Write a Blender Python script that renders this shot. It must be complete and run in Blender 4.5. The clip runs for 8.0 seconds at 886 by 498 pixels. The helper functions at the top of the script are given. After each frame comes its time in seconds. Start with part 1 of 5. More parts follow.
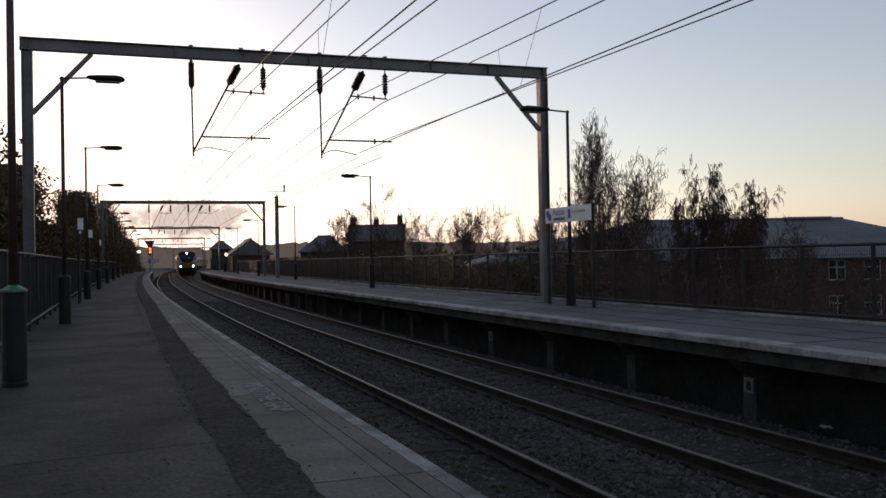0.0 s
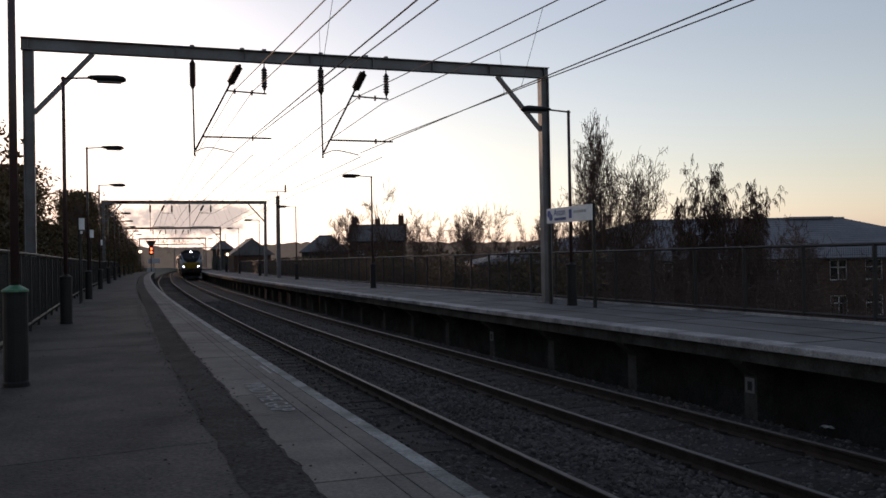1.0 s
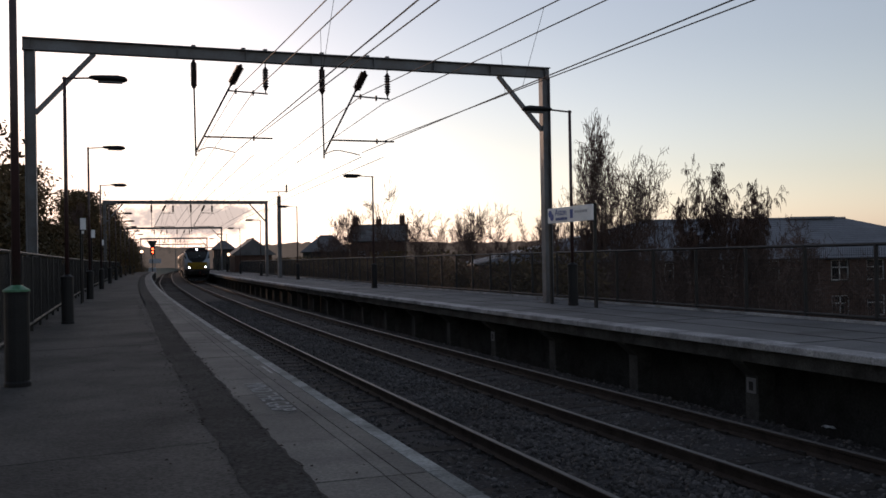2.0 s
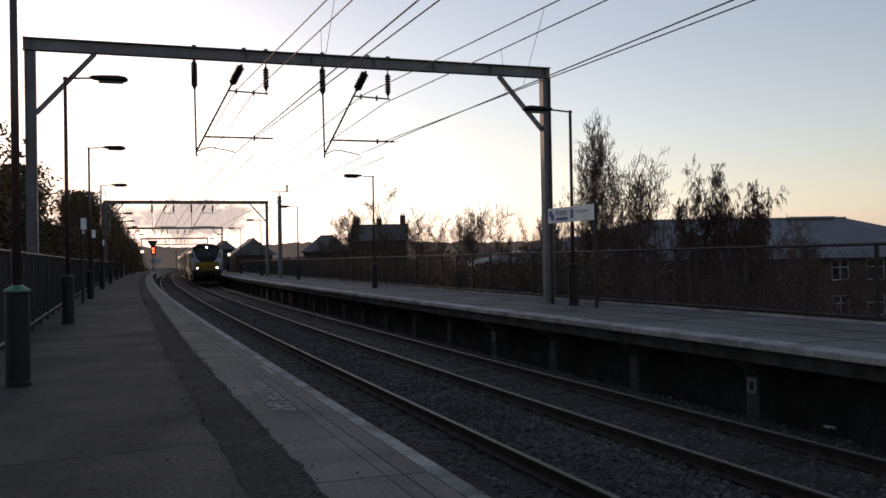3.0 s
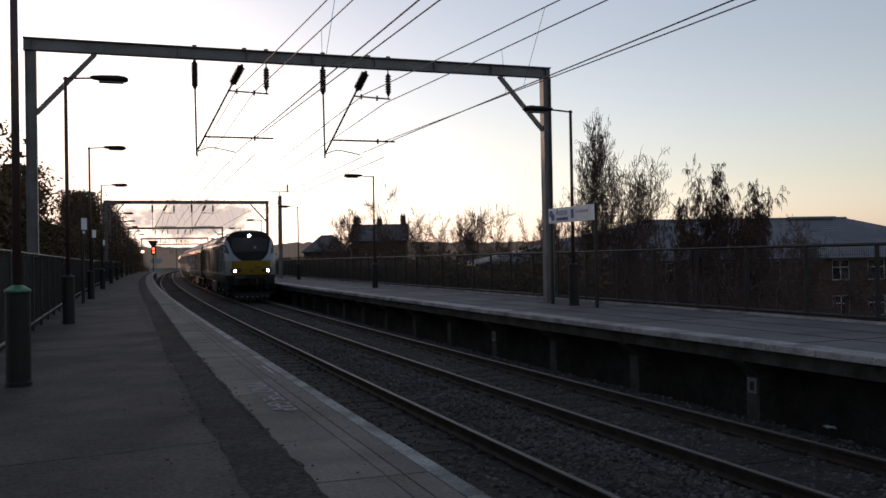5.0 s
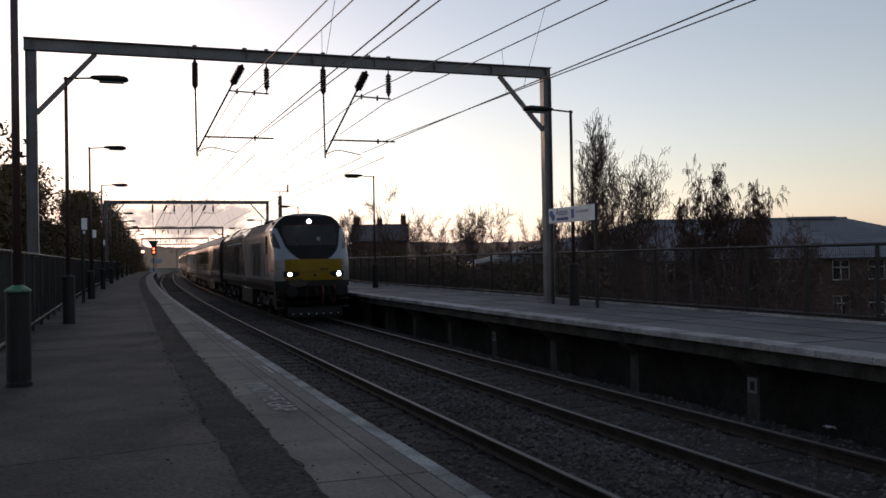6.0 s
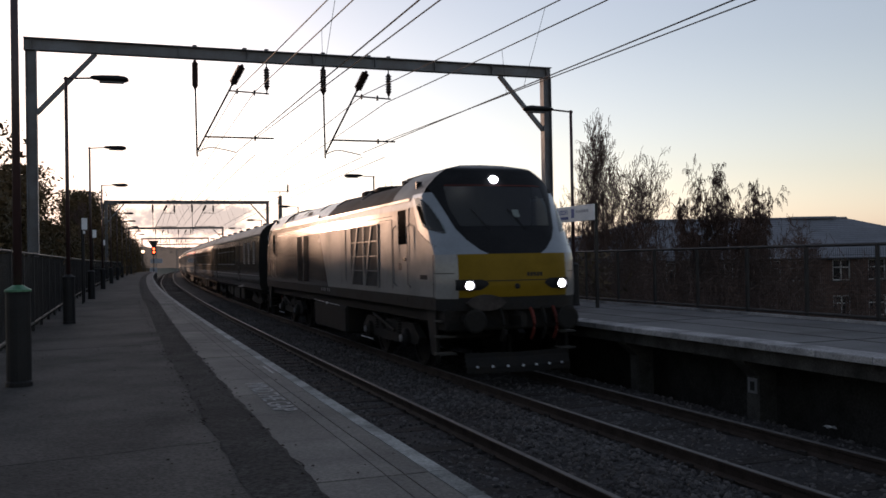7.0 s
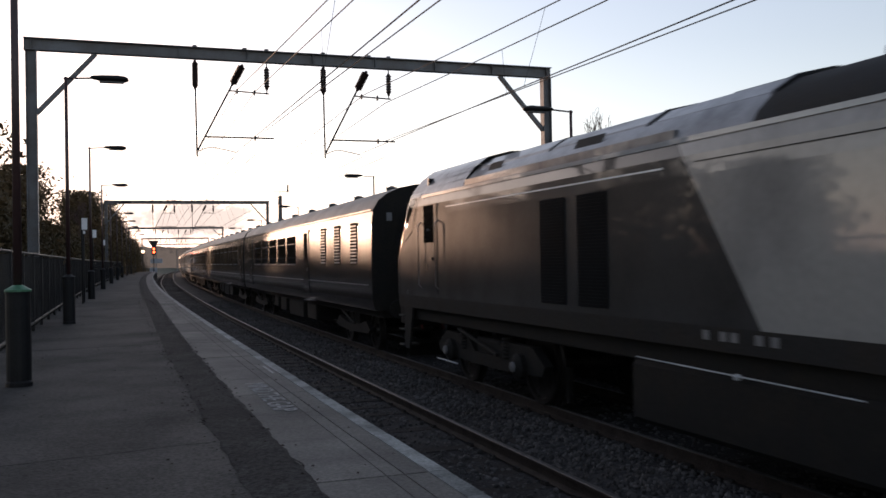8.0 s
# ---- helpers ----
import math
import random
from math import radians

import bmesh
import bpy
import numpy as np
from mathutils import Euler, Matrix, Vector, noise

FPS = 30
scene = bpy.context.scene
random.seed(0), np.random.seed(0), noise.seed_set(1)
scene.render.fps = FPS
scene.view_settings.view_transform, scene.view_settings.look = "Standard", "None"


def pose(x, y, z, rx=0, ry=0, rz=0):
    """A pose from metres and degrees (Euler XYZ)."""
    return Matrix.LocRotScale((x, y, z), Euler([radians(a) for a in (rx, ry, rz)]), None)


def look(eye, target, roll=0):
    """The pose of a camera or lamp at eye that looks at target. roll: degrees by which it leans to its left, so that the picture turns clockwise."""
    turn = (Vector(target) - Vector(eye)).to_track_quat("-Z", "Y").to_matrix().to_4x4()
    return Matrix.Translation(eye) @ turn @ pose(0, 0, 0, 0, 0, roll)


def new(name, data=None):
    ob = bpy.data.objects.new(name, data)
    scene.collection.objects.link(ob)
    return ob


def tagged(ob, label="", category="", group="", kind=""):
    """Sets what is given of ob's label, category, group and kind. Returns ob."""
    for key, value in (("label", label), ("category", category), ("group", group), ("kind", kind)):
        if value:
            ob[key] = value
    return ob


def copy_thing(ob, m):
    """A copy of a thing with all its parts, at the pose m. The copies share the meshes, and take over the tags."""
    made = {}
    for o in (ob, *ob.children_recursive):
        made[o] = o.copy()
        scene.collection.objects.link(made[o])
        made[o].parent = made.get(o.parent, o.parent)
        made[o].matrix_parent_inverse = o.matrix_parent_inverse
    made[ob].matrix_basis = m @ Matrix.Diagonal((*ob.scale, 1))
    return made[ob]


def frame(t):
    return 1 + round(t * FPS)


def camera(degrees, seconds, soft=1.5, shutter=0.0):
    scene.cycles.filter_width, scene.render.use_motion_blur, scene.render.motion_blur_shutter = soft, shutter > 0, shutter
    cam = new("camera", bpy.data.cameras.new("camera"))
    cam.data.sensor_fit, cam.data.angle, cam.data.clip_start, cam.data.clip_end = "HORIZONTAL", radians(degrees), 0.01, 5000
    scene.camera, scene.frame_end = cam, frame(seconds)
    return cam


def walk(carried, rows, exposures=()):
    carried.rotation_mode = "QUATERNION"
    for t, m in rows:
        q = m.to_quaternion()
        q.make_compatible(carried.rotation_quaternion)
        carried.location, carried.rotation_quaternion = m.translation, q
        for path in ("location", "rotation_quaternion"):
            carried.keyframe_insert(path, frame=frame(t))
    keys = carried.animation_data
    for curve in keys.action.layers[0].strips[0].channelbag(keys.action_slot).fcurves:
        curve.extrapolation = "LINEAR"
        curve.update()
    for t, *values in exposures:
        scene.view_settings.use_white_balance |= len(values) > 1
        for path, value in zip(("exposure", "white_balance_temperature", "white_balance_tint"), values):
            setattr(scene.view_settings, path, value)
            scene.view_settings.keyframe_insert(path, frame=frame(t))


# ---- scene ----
# ---------------------------------------------------------------- the line of the railway
# z = 0 is the top of the rails; s runs along the line away from the camera, o to its right
KNOTS = (0, 25, 50, 75, 100, 140, 200, 300)
BENDS = (0.00030, 0.00054, 0.00066, 0.00009, 0.00077, -0.00009, 0.00064, 0.00160)
STEP = 0.5
_s = np.arange(-90, 420, STEP)
_k = np.interp(_s, KNOTS, BENDS)
_i0 = int(90 / STEP)
_th = np.concatenate([[0], np.cumsum((_k[1:] + _k[:-1]) / 2 * STEP)])
_th = _th - _th[_i0] - 0.35392
_x = np.concatenate([[0], np.cumsum(np.sin((_th[1:] + _th[:-1]) / 2) * STEP)])
_y = np.concatenate([[0], np.cumsum(np.cos((_th[1:] + _th[:-1]) / 2) * STEP)])
_x, _y = _x - _x[_i0] + 4.2465, _y - _y[_i0] + 3.0
SIX = 3.221            # between the centre lines of the two tracks
EDGE_L, EDGE_R = -3.143, 3.244
ZL, ZR = 0.866, 0.902  # tops of the platforms


def heading(s):
    return float(np.interp(s, _s, _th))


def on_line(s, o=0.0, z=0.0):
    th = heading(s)
    return Vector((float(np.interp(s, _s, _x)) + o * math.cos(th), float(np.interp(s, _s, _y)) - o * math.sin(th), z))


def line_pose(s, o=0.0, z=0.0, turn=0.0):
    """Local y runs along the line, local x to its right."""
    p = on_line(s, o, z)
    return pose(p.x, p.y, p.z, 0, 0, -math.degrees(heading(s)) + turn)


# ---------------------------------------------------------------- camera
EYE = Vector((0, 0, 2.1361))
cam = camera(51.95, 8.0, soft=1.6, shutter=0.15)


def view(pan):
    """The camera's pose, turned by pan milliradians to the left."""
    a = 0.001 * pan
    return look(EYE, EYE + Vector((-math.sin(a), math.cos(a), 0.010267)) * 10, -1.0553)


walk(cam, [(0.0, view(0)), (0.5, view(1.0)), (1.0, view(1.25)), (1.5, view(1.9)), (3.0, view(3.05)), (4.5, view(3.3)),
           (6.0, view(3.7)), (8.0, view(3.8))], exposures=[(t, e, 6030, 21) for t, e in ((0.0, 1.0), (6.5, 1.02), (7.0, 1.14), (7.5, 1.36), (8.0, 1.48))])

# ---------------------------------------------------------------- sky and sun
SUN_AZ, SUN_EL = -32.0, 3.3
world = bpy.data.worlds.new("sky")
scene.world = world
world.use_nodes = True
_wn = world.node_tree.nodes
_wn.clear()
sky = _wn.new("ShaderNodeTexSky")
sky.sky_type = "NISHITA"
sky.sun_disc = False
sky.sun_elevation, sky.sun_rotation = radians(SUN_EL), radians(SUN_AZ)
sky.air_density, sky.dust_density, sky.ozone_density = 1.0, 0.9, 1.4
_bg = _wn.new("ShaderNodeBackground")
_bg.inputs["Strength"].default_value = 0.15
_wo = _wn.new("ShaderNodeOutputWorld")
_pale = _wn.new("ShaderNodeHueSaturation")  # thin winter haze takes the colour down
_pale.inputs["Saturation"].default_value = 0.57
world.node_tree.links.new(sky.outputs[0], _pale.inputs["Color"])
_lum = _wn.new("ShaderNodeRGBToBW")  # a veil of thin cloud evens out the glow round the low sun
_top = _wn.new("ShaderNodeMath")
_top.operation, _top.inputs[0].default_value = "DIVIDE", 5.6
_cap = _wn.new("ShaderNodeMath")
_cap.operation, _cap.inputs[1].default_value = "MINIMUM", 1.0
_veil = _wn.new("ShaderNodeVectorMath")
_veil.operation = "SCALE"
world.node_tree.links.new(_pale.outputs[0], _lum.inputs[0])
world.node_tree.links.new(_lum.outputs[0], _top.inputs[1])
world.node_tree.links.new(_top.outputs[0], _cap.inputs[0])
world.node_tree.links.new(_pale.outputs[0], _veil.inputs[0])
world.node_tree.links.new(_cap.outputs[0], _veil.inputs["Scale"])
world.node_tree.links.new(_veil.outputs[0], _bg.inputs["Color"])
world.node_tree.links.new(_bg.outputs[0], _wo.inputs["Surface"])
_sd = bpy.data.lights.new("sun", "SUN")
_sd.energy, _sd.angle, _sd.color = 0.6, radians(1.0), (1.0, 0.62, 0.36)
sun = new("sun", _sd)
_sv = Vector((math.sin(radians(SUN_AZ)) * math.cos(radians(SUN_EL)), math.cos(radians(SUN_AZ)) * math.cos(radians(SUN_EL)), math.sin(radians(SUN_EL))))
sun.matrix_world = look(_sv * 100, (0, 0, 0))


# ---------------------------------------------------------------- materials
def material(name, color, rough=0.7, metal=0.0, grain=60.0, stain=1.2, var=0.2, wear=0.25, bump=0.25, depth=0.004, other=None, each=0.0, spec=0.5, coat=0.0, sheen=0.035, island=False):
    """A surface with grain and stains, in metres; other: the stains' colour; each: how much the pieces differ."""
    m = bpy.data.materials.new(name)
    m.use_nodes = True
    nt = m.node_tree
    n, ln = nt.nodes, nt.links
    b = n["Principled BSDF"]
    tc = n.new("ShaderNodeTexCoord")
    fine = n.new("ShaderNodeTexNoise")
    fine.inputs["Scale"].default_value, fine.inputs["Detail"].default_value = grain, 4
    big = n.new("ShaderNodeTexNoise")
    big.inputs["Scale"].default_value, big.inputs["Detail"].default_value, big.inputs["Roughness"].default_value = stain, 6, 0.62
    for t in (fine, big):
        ln.new(tc.outputs["Object"], t.inputs["Vector"])
    other = other or tuple(c * (1 - wear * 1.6) for c in color)
    ramp = n.new("ShaderNodeMapRange")
    ramp.inputs["From Min"].default_value, ramp.inputs["From Max"].default_value = 0.42, 0.68
    ln.new(big.outputs["Fac"], ramp.inputs["Value"])
    mix = n.new("ShaderNodeMix")
    mix.data_type = "RGBA"
    mix.inputs["A"].default_value, mix.inputs["B"].default_value = (*color, 1), (*other, 1)
    ln.new(ramp.outputs["Result"], mix.inputs["Factor"])
    hsv = n.new("ShaderNodeHueSaturation")
    gr = n.new("ShaderNodeMapRange")
    gr.inputs["From Min"].default_value, gr.inputs["From Max"].default_value = 0.3, 0.7
    gr.inputs["To Min"].default_value, gr.inputs["To Max"].default_value = 1 - var, 1 + var
    ln.new(fine.outputs["Fac"], gr.inputs["Value"])
    value = gr.outputs["Result"]
    if each:
        info = n.new("ShaderNodeObjectInfo")
        loose = n.new("ShaderNodeNewGeometry")
        er = n.new("ShaderNodeMapRange")
        er.inputs["To Min"].default_value, er.inputs["To Max"].default_value = 1 - each, 1 + each
        ln.new(loose.outputs["Random Per Island"] if island else info.outputs["Random"], er.inputs["Value"])
        mul = n.new("ShaderNodeMath")
        mul.operation = "MULTIPLY"
        ln.new(value, mul.inputs[0])
        ln.new(er.outputs["Result"], mul.inputs[1])
        value = mul.outputs[0]
    ln.new(value, hsv.inputs["Value"])
    ln.new(mix.outputs["Result"], hsv.inputs["Color"])
    ln.new(hsv.outputs["Color"], b.inputs["Base Color"])
    rr = n.new("ShaderNodeMapRange")
    rr.inputs["To Min"].default_value, rr.inputs["To Max"].default_value = max(0.02, rough - 0.12), min(1, rough + 0.12)
    ln.new(big.outputs["Fac"], rr.inputs["Value"])
    ln.new(rr.outputs["Result"], b.inputs["Roughness"])
    b.inputs["Metallic"].default_value = metal
    b.inputs["Specular IOR Level"].default_value = spec
    b.inputs["Coat Weight"].default_value = coat
    b.inputs["Coat Roughness"].default_value = sheen
    if bump:
        bp = n.new("ShaderNodeBump")
        bp.inputs["Strength"].default_value, bp.inputs["Distance"].default_value = bump, depth
        ln.new(fine.outputs["Fac"], bp.inputs["Height"])
        ln.new(bp.outputs["Normal"], b.inputs["Normal"])
    return m


def glow(name, color, strength):
    m = bpy.data.materials.new(name)
    m.use_nodes = True
    b = m.node_tree.nodes["Principled BSDF"]
    b.inputs["Base Color"].default_value = (*color, 1)
    b.inputs["Emission Color"].default_value, b.inputs["Emission Strength"].default_value = (*color, 1), strength
    return m


def glass(name, tint, rough=0.03):
    """Dark reflecting glazing."""
    m = bpy.data.materials.new(name)
    m.use_nodes = True
    b = m.node_tree.nodes["Principled BSDF"]
    b.inputs["Base Color"].default_value = (*tint, 1)
    b.inputs["Roughness"].default_value, b.inputs["IOR"].default_value = rough, 1.4
    return m


ASPHALT = material("asphalt", (0.061, 0.058, 0.054), 0.86, grain=42, stain=0.75, var=0.5, bump=1.0, depth=0.02, other=(0.027, 0.0255, 0.0245), spec=0.26)
ASPHALT_DARK = material("patched asphalt", (0.027, 0.0265, 0.026), 0.9, grain=34, stain=1.7, var=0.6, bump=1.0, depth=0.03, other=(0.05, 0.049, 0.047), spec=0.12)
SLAB = material("platform slab", (0.100, 0.096, 0.088), 0.8, grain=48, stain=1.1, var=0.34, bump=0.7, depth=0.008, other=(0.062, 0.060, 0.056), each=0.18, spec=0.45)
COPING = material("pale coping", (0.25, 0.262, 0.255), 0.8, grain=50, stain=2.6, var=0.3, bump=0.5, other=(0.11, 0.116, 0.112), each=0.16, spec=0.15)
COPING_R = material("frosted coping", (0.29, 0.29, 0.295), 0.8, grain=45, stain=1.6, var=0.3, other=(0.105, 0.105, 0.108), each=0.22, spec=0.3)
PAVE_R = material("frosted platform surface", (0.080, 0.081, 0.086), 0.75, grain=40, stain=0.7, var=0.4, bump=0.6, depth=0.01, other=(0.034, 0.034, 0.036), spec=0.4)
CONCRETE = material("stained concrete", (0.052, 0.050, 0.046), 0.9, grain=40, stain=1.8, var=0.3, bump=0.5, other=(0.02, 0.019, 0.017), spec=0.2)
DARK_ROUGH = material("rough dark surface", (0.034, 0.032, 0.03), 0.9, grain=30, stain=2.2, var=0.4, bump=0.8, depth=0.01, other=(0.015, 0.014, 0.013), spec=0.2)
BALLAST = material("ballast stone", (0.036, 0.035, 0.036), 0.9, grain=24, stain=0.7, var=0.5, bump=1.0, depth=0.03, other=(0.02, 0.018, 0.017), spec=0.15)
STONE = material("ballast stones", (0.050, 0.0475, 0.047), 0.75, grain=18, stain=0.6, var=0.3, bump=0.3, other=(0.04, 0.034, 0.031), each=0.65, spec=0.4, island=True)
SLEEPER = material("old sleeper", (0.029, 0.026, 0.024), 0.9, grain=50, stain=3, var=0.3, bump=0.5, each=0.2, spec=0.15)
RUST = material("rusted rail", (0.034, 0.025, 0.020), 0.85, grain=60, stain=4, var=0.3, bump=0.3, spec=0.2)
RAILTOP = material("worn rail head", (0.07, 0.067, 0.064), 0.6, metal=0.7, grain=90, stain=5, var=0.15, bump=0.05, other=(0.12, 0.115, 0.11))
EARTH = material("grass and earth", (0.05, 0.055, 0.03), 0.95, grain=12, stain=0.2, var=0.4, bump=1.0, depth=0.05, other=(0.05, 0.042, 0.03))
STEEL = material("painted steel", (0.13, 0.135, 0.145), 0.55, metal=0.2, grain=30, stain=1.5, var=0.1, bump=0.1, other=(0.09, 0.08, 0.075))
DARKSTEEL = material("dark steel", (0.03, 0.03, 0.032), 0.5, metal=0.3, grain=30, stain=3, var=0.15, bump=0.1)
LAMPPOST = material("maroon lamp paint", (0.05, 0.026, 0.026), 0.45, grain=30, stain=3, var=0.12, bump=0.05)
LAMPBASE = material("black lamp base", (0.010, 0.010, 0.011), 0.55, grain=40, stain=3, var=0.15, bump=0.1, spec=0.25)
GREEN = material("green cap paint", (0.06, 0.19, 0.10), 0.5, grain=40, stain=6, var=0.15)
LENS = material("lamp lens", (0.25, 0.25, 0.25), 0.3, grain=20, bump=0)
FENCE = material("black fence paint", (0.020, 0.020, 0.021), 0.6, grain=40, stain=2, var=0.15, bump=0.05, spec=0.25)
INSUL = material("brown insulator", (0.045, 0.03, 0.028), 0.25, grain=30, bump=0)
WIRE = material("weathered wire", (0.028, 0.028, 0.029), 0.6, metal=0.2, grain=30, bump=0)
WHITE = material("white paint", (0.72, 0.73, 0.74), 0.5, grain=40, stain=3, var=0.05, wear=0.1)
COVER = material("dull brown cover", (0.045, 0.038, 0.034), 0.8, grain=40, stain=6, var=0.2, spec=0.2)
DULL = material("dull grey marking", (0.14, 0.14, 0.145), 0.6, grain=40, stain=4, var=0.15)
BLUE = material("sign blue", (0.03, 0.07, 0.3), 0.5, grain=40, var=0.05)
GREY = material("sign grey", (0.45, 0.47, 0.5), 0.5, grain=40, var=0.05)
BLACK = material("sign black", (0.010, 0.010, 0.011), 0.5, grain=40, var=0.05, spec=0.3)
WORNPAINT = material("worn white paint", (0.30, 0.30, 0.30), 0.85, grain=140, stain=9, var=0.3, other=(0.16, 0.155, 0.15))
SILVER = material("silver loco paint", (0.24, 0.236, 0.229), 0.5, metal=0.1, grain=14, stain=0.8, var=0.06, wear=0.2, bump=0.02, coat=0.8, sheen=0.05, spec=0.08)
PALE = material("pale blue loco paint", (0.21, 0.238, 0.268), 0.4, metal=0.15, grain=25, stain=1.0, var=0.05, wear=0.12, bump=0.02, coat=1.0, spec=0.08)
ANTHRACITE = material("dark grey loco paint", (0.034, 0.0342, 0.035), 0.5, grain=18, stain=0.8, var=0.08, wear=0.25, bump=0.015, coat=0.8, sheen=0.05, spec=0.06)
YELLOW = material("warning yellow", (0.165, 0.105, 0.006), 0.4, grain=40, stain=2, var=0.05, wear=0.12, bump=0.02, spec=0.08)
MASK = material("black cab mask", (0.014, 0.0145, 0.016), 0.35, grain=30, bump=0.02, spec=0.1)
CHASSIS = material("dark chassis", (0.019, 0.019, 0.0195), 0.7, grain=30, stain=2, var=0.2, other=(0.024, 0.021, 0.018), spec=0.12)
ROOFGREY = material("grey roof", (0.16, 0.16, 0.165), 0.45, metal=0.1, grain=25, stain=1.6, var=0.15, wear=0.4, coat=0.5, spec=0.3)
GRIME = material("grimy underframe", (0.009, 0.0088, 0.0084), 0.8, grain=30, stain=3, var=0.3, other=(0.016, 0.0135, 0.011), spec=0.2)
GRILLE = material("grille", (0.07, 0.07, 0.072), 0.6, metal=0.2, grain=60, stain=2, var=0.15, spec=0.2)
COACH = material("dark blue coach paint", (0.012, 0.0125, 0.016), 0.4, grain=25, stain=0.7, var=0.08, wear=0.25, bump=0.02, coat=1.0, sheen=0.10, spec=0.06)
COACHROOF = material("coach roof", (0.05, 0.05, 0.048), 0.5, grain=25, stain=0.8, var=0.1, other=(0.03, 0.028, 0.026))
WINDOW = glass("dark glazing", (0.005, 0.0055, 0.0065))
RED = material("red fitting", (0.11, 0.022, 0.015), 0.6, grain=40, spec=0.2)
WHEEL = material("wheel steel", (0.045, 0.04, 0.037), 0.45, metal=0.7, grain=40, stain=6, var=0.2)
BRICK = material("red brick", (0.075, 0.045, 0.036), 0.9, grain=14, stain=0.7, var=0.3, bump=0.3, other=(0.048, 0.033, 0.028), spec=0.15)
SLATE = material("slate roof", (0.13, 0.138, 0.16), 0.55, grain=8, stain=0.5, var=0.2, bump=0.3, other=(0.09, 0.098, 0.115), each=0.2)
# slate darkened in its colour for roofs that stand against the light
SHADED_SLATE = material("shaded slates", (0.10, 0.10, 0.105), 0.7, grain=8, stain=0.5, var=0.2, bump=0.3, spec=0.3)
FRAMEWHITE = material("window frame white", (0.42, 0.42, 0.42), 0.5, grain=30, stain=3, var=0.1)
BARK = material("bark", (0.075, 0.055, 0.045), 0.9, grain=30, stain=3, var=0.3, other=(0.05, 0.036, 0.03))
TWIG = material("red-brown twigs", (0.082, 0.05, 0.04), 0.9, grain=20, stain=1, var=0.3)
# raised and browned to carry the low sun's glow through the crowns
LEAF = material("dark evergreen leaves", (0.062, 0.050, 0.026), 0.8, grain=3, stain=0.5, var=0.4, bump=0, other=(0.13, 0.08, 0.038), spec=0.2)
DEADLEAF = material("dead leaves", (0.014, 0.011, 0.009), 0.9, grain=40, stain=6, var=0.3, other=(0.03, 0.022, 0.015), spec=0.2)
FARWOOD = material("far woods with painted haze", (0.09, 0.07, 0.06), 0.95, grain=0.3, stain=0.05, var=0.3, bump=0)
_haze_glow = FARWOOD.node_tree.nodes["Principled BSDF"]  # faint warm emission paints the evening haze onto the far backdrop
_haze_glow.inputs["Emission Color"].default_value, _haze_glow.inputs["Emission Strength"].default_value = (0.088, 0.068, 0.05, 1), 0.5
def thin_glass(name, tint):
    """Tinted see-through glazing that mirrors at a slant."""
    m = bpy.data.materials.new(name)
    m.use_nodes = True
    n, ln = m.node_tree.nodes, m.node_tree.links
    n.clear()
    clear, gloss, mix, fres, out = (n.new("ShaderNode" + k) for k in ("BsdfTransparent", "BsdfGlossy", "MixShader", "Fresnel", "OutputMaterial"))
    clear.inputs["Color"].default_value, gloss.inputs["Roughness"].default_value, fres.inputs["IOR"].default_value = (*tint, 1), 0.03, 1.6
    ln.new(fres.outputs[0], mix.inputs["Fac"])
    ln.new(clear.outputs[0], mix.inputs[1])
    ln.new(gloss.outputs[0], mix.inputs[2])
    ln.new(mix.outputs[0], out.inputs["Surface"])
    return m


CABGLASS = thin_glass("tinted cab glass", (0.62, 0.68, 0.62))
LIT = glow("headlight", (1.0, 0.98, 0.93), 18)
SIGNALRED = glow("signal red", (1.0, 0.08, 0.02), 5)
WARMLAMP = glow("warm lamp", (1.0, 0.65, 0.35), 2.0)


# ---------------------------------------------------------------- building blocks
def part(name, bm, mat, parent=None, label="", smooth=False):
    me = bpy.data.meshes.new(name)
    bm.to_mesh(me)
    bm.free()
    me.materials.append(mat)
    if smooth:
        me.polygons.foreach_set("use_smooth", [True] * len(me.polygons))
    ob = new(name, me)
    ob.parent = parent
    if label:
        tagged(ob, label)
    return ob


def shared(name, me, parent, m):
    """One more piece on a mesh that others use too."""
    ob = new(name, me)
    ob.parent = parent
    ob.matrix_basis = m
    return ob


def thing(name, m=None, label="", category="", group="", kind=""):
    ob = tagged(new(name), label, category, group, kind)
    if m is not None:
        ob.matrix_basis = m
    return ob


def box(bm, x0, x1, y0, y1, z0, z1, m=None, bevel=0.0):
    r = bmesh.ops.create_cube(bm, size=1.0)
    vs = r["verts"]
    for v in vs:
        v.co = Vector(((x0 + x1) / 2 + v.co.x * (x1 - x0), (y0 + y1) / 2 + v.co.y * (y1 - y0), (z0 + z1) / 2 + v.co.z * (z1 - z0)))
    if bevel:
        es = list({e for v in vs for e in v.link_edges})
        out = bmesh.ops.bevel(bm, geom=es, offset=bevel, segments=1, affect="EDGES")
        vs = list({v for f in out["faces"] for v in f.verts} | {v for v in vs if v.is_valid})
    if m is not None:
        for v in vs:
            v.co = m @ v.co
    return bm


def boxed(x0, x1, y0, y1, z0, z1, bevel=0.0):
    return box(bmesh.new(), x0, x1, y0, y1, z0, z1, None, bevel)


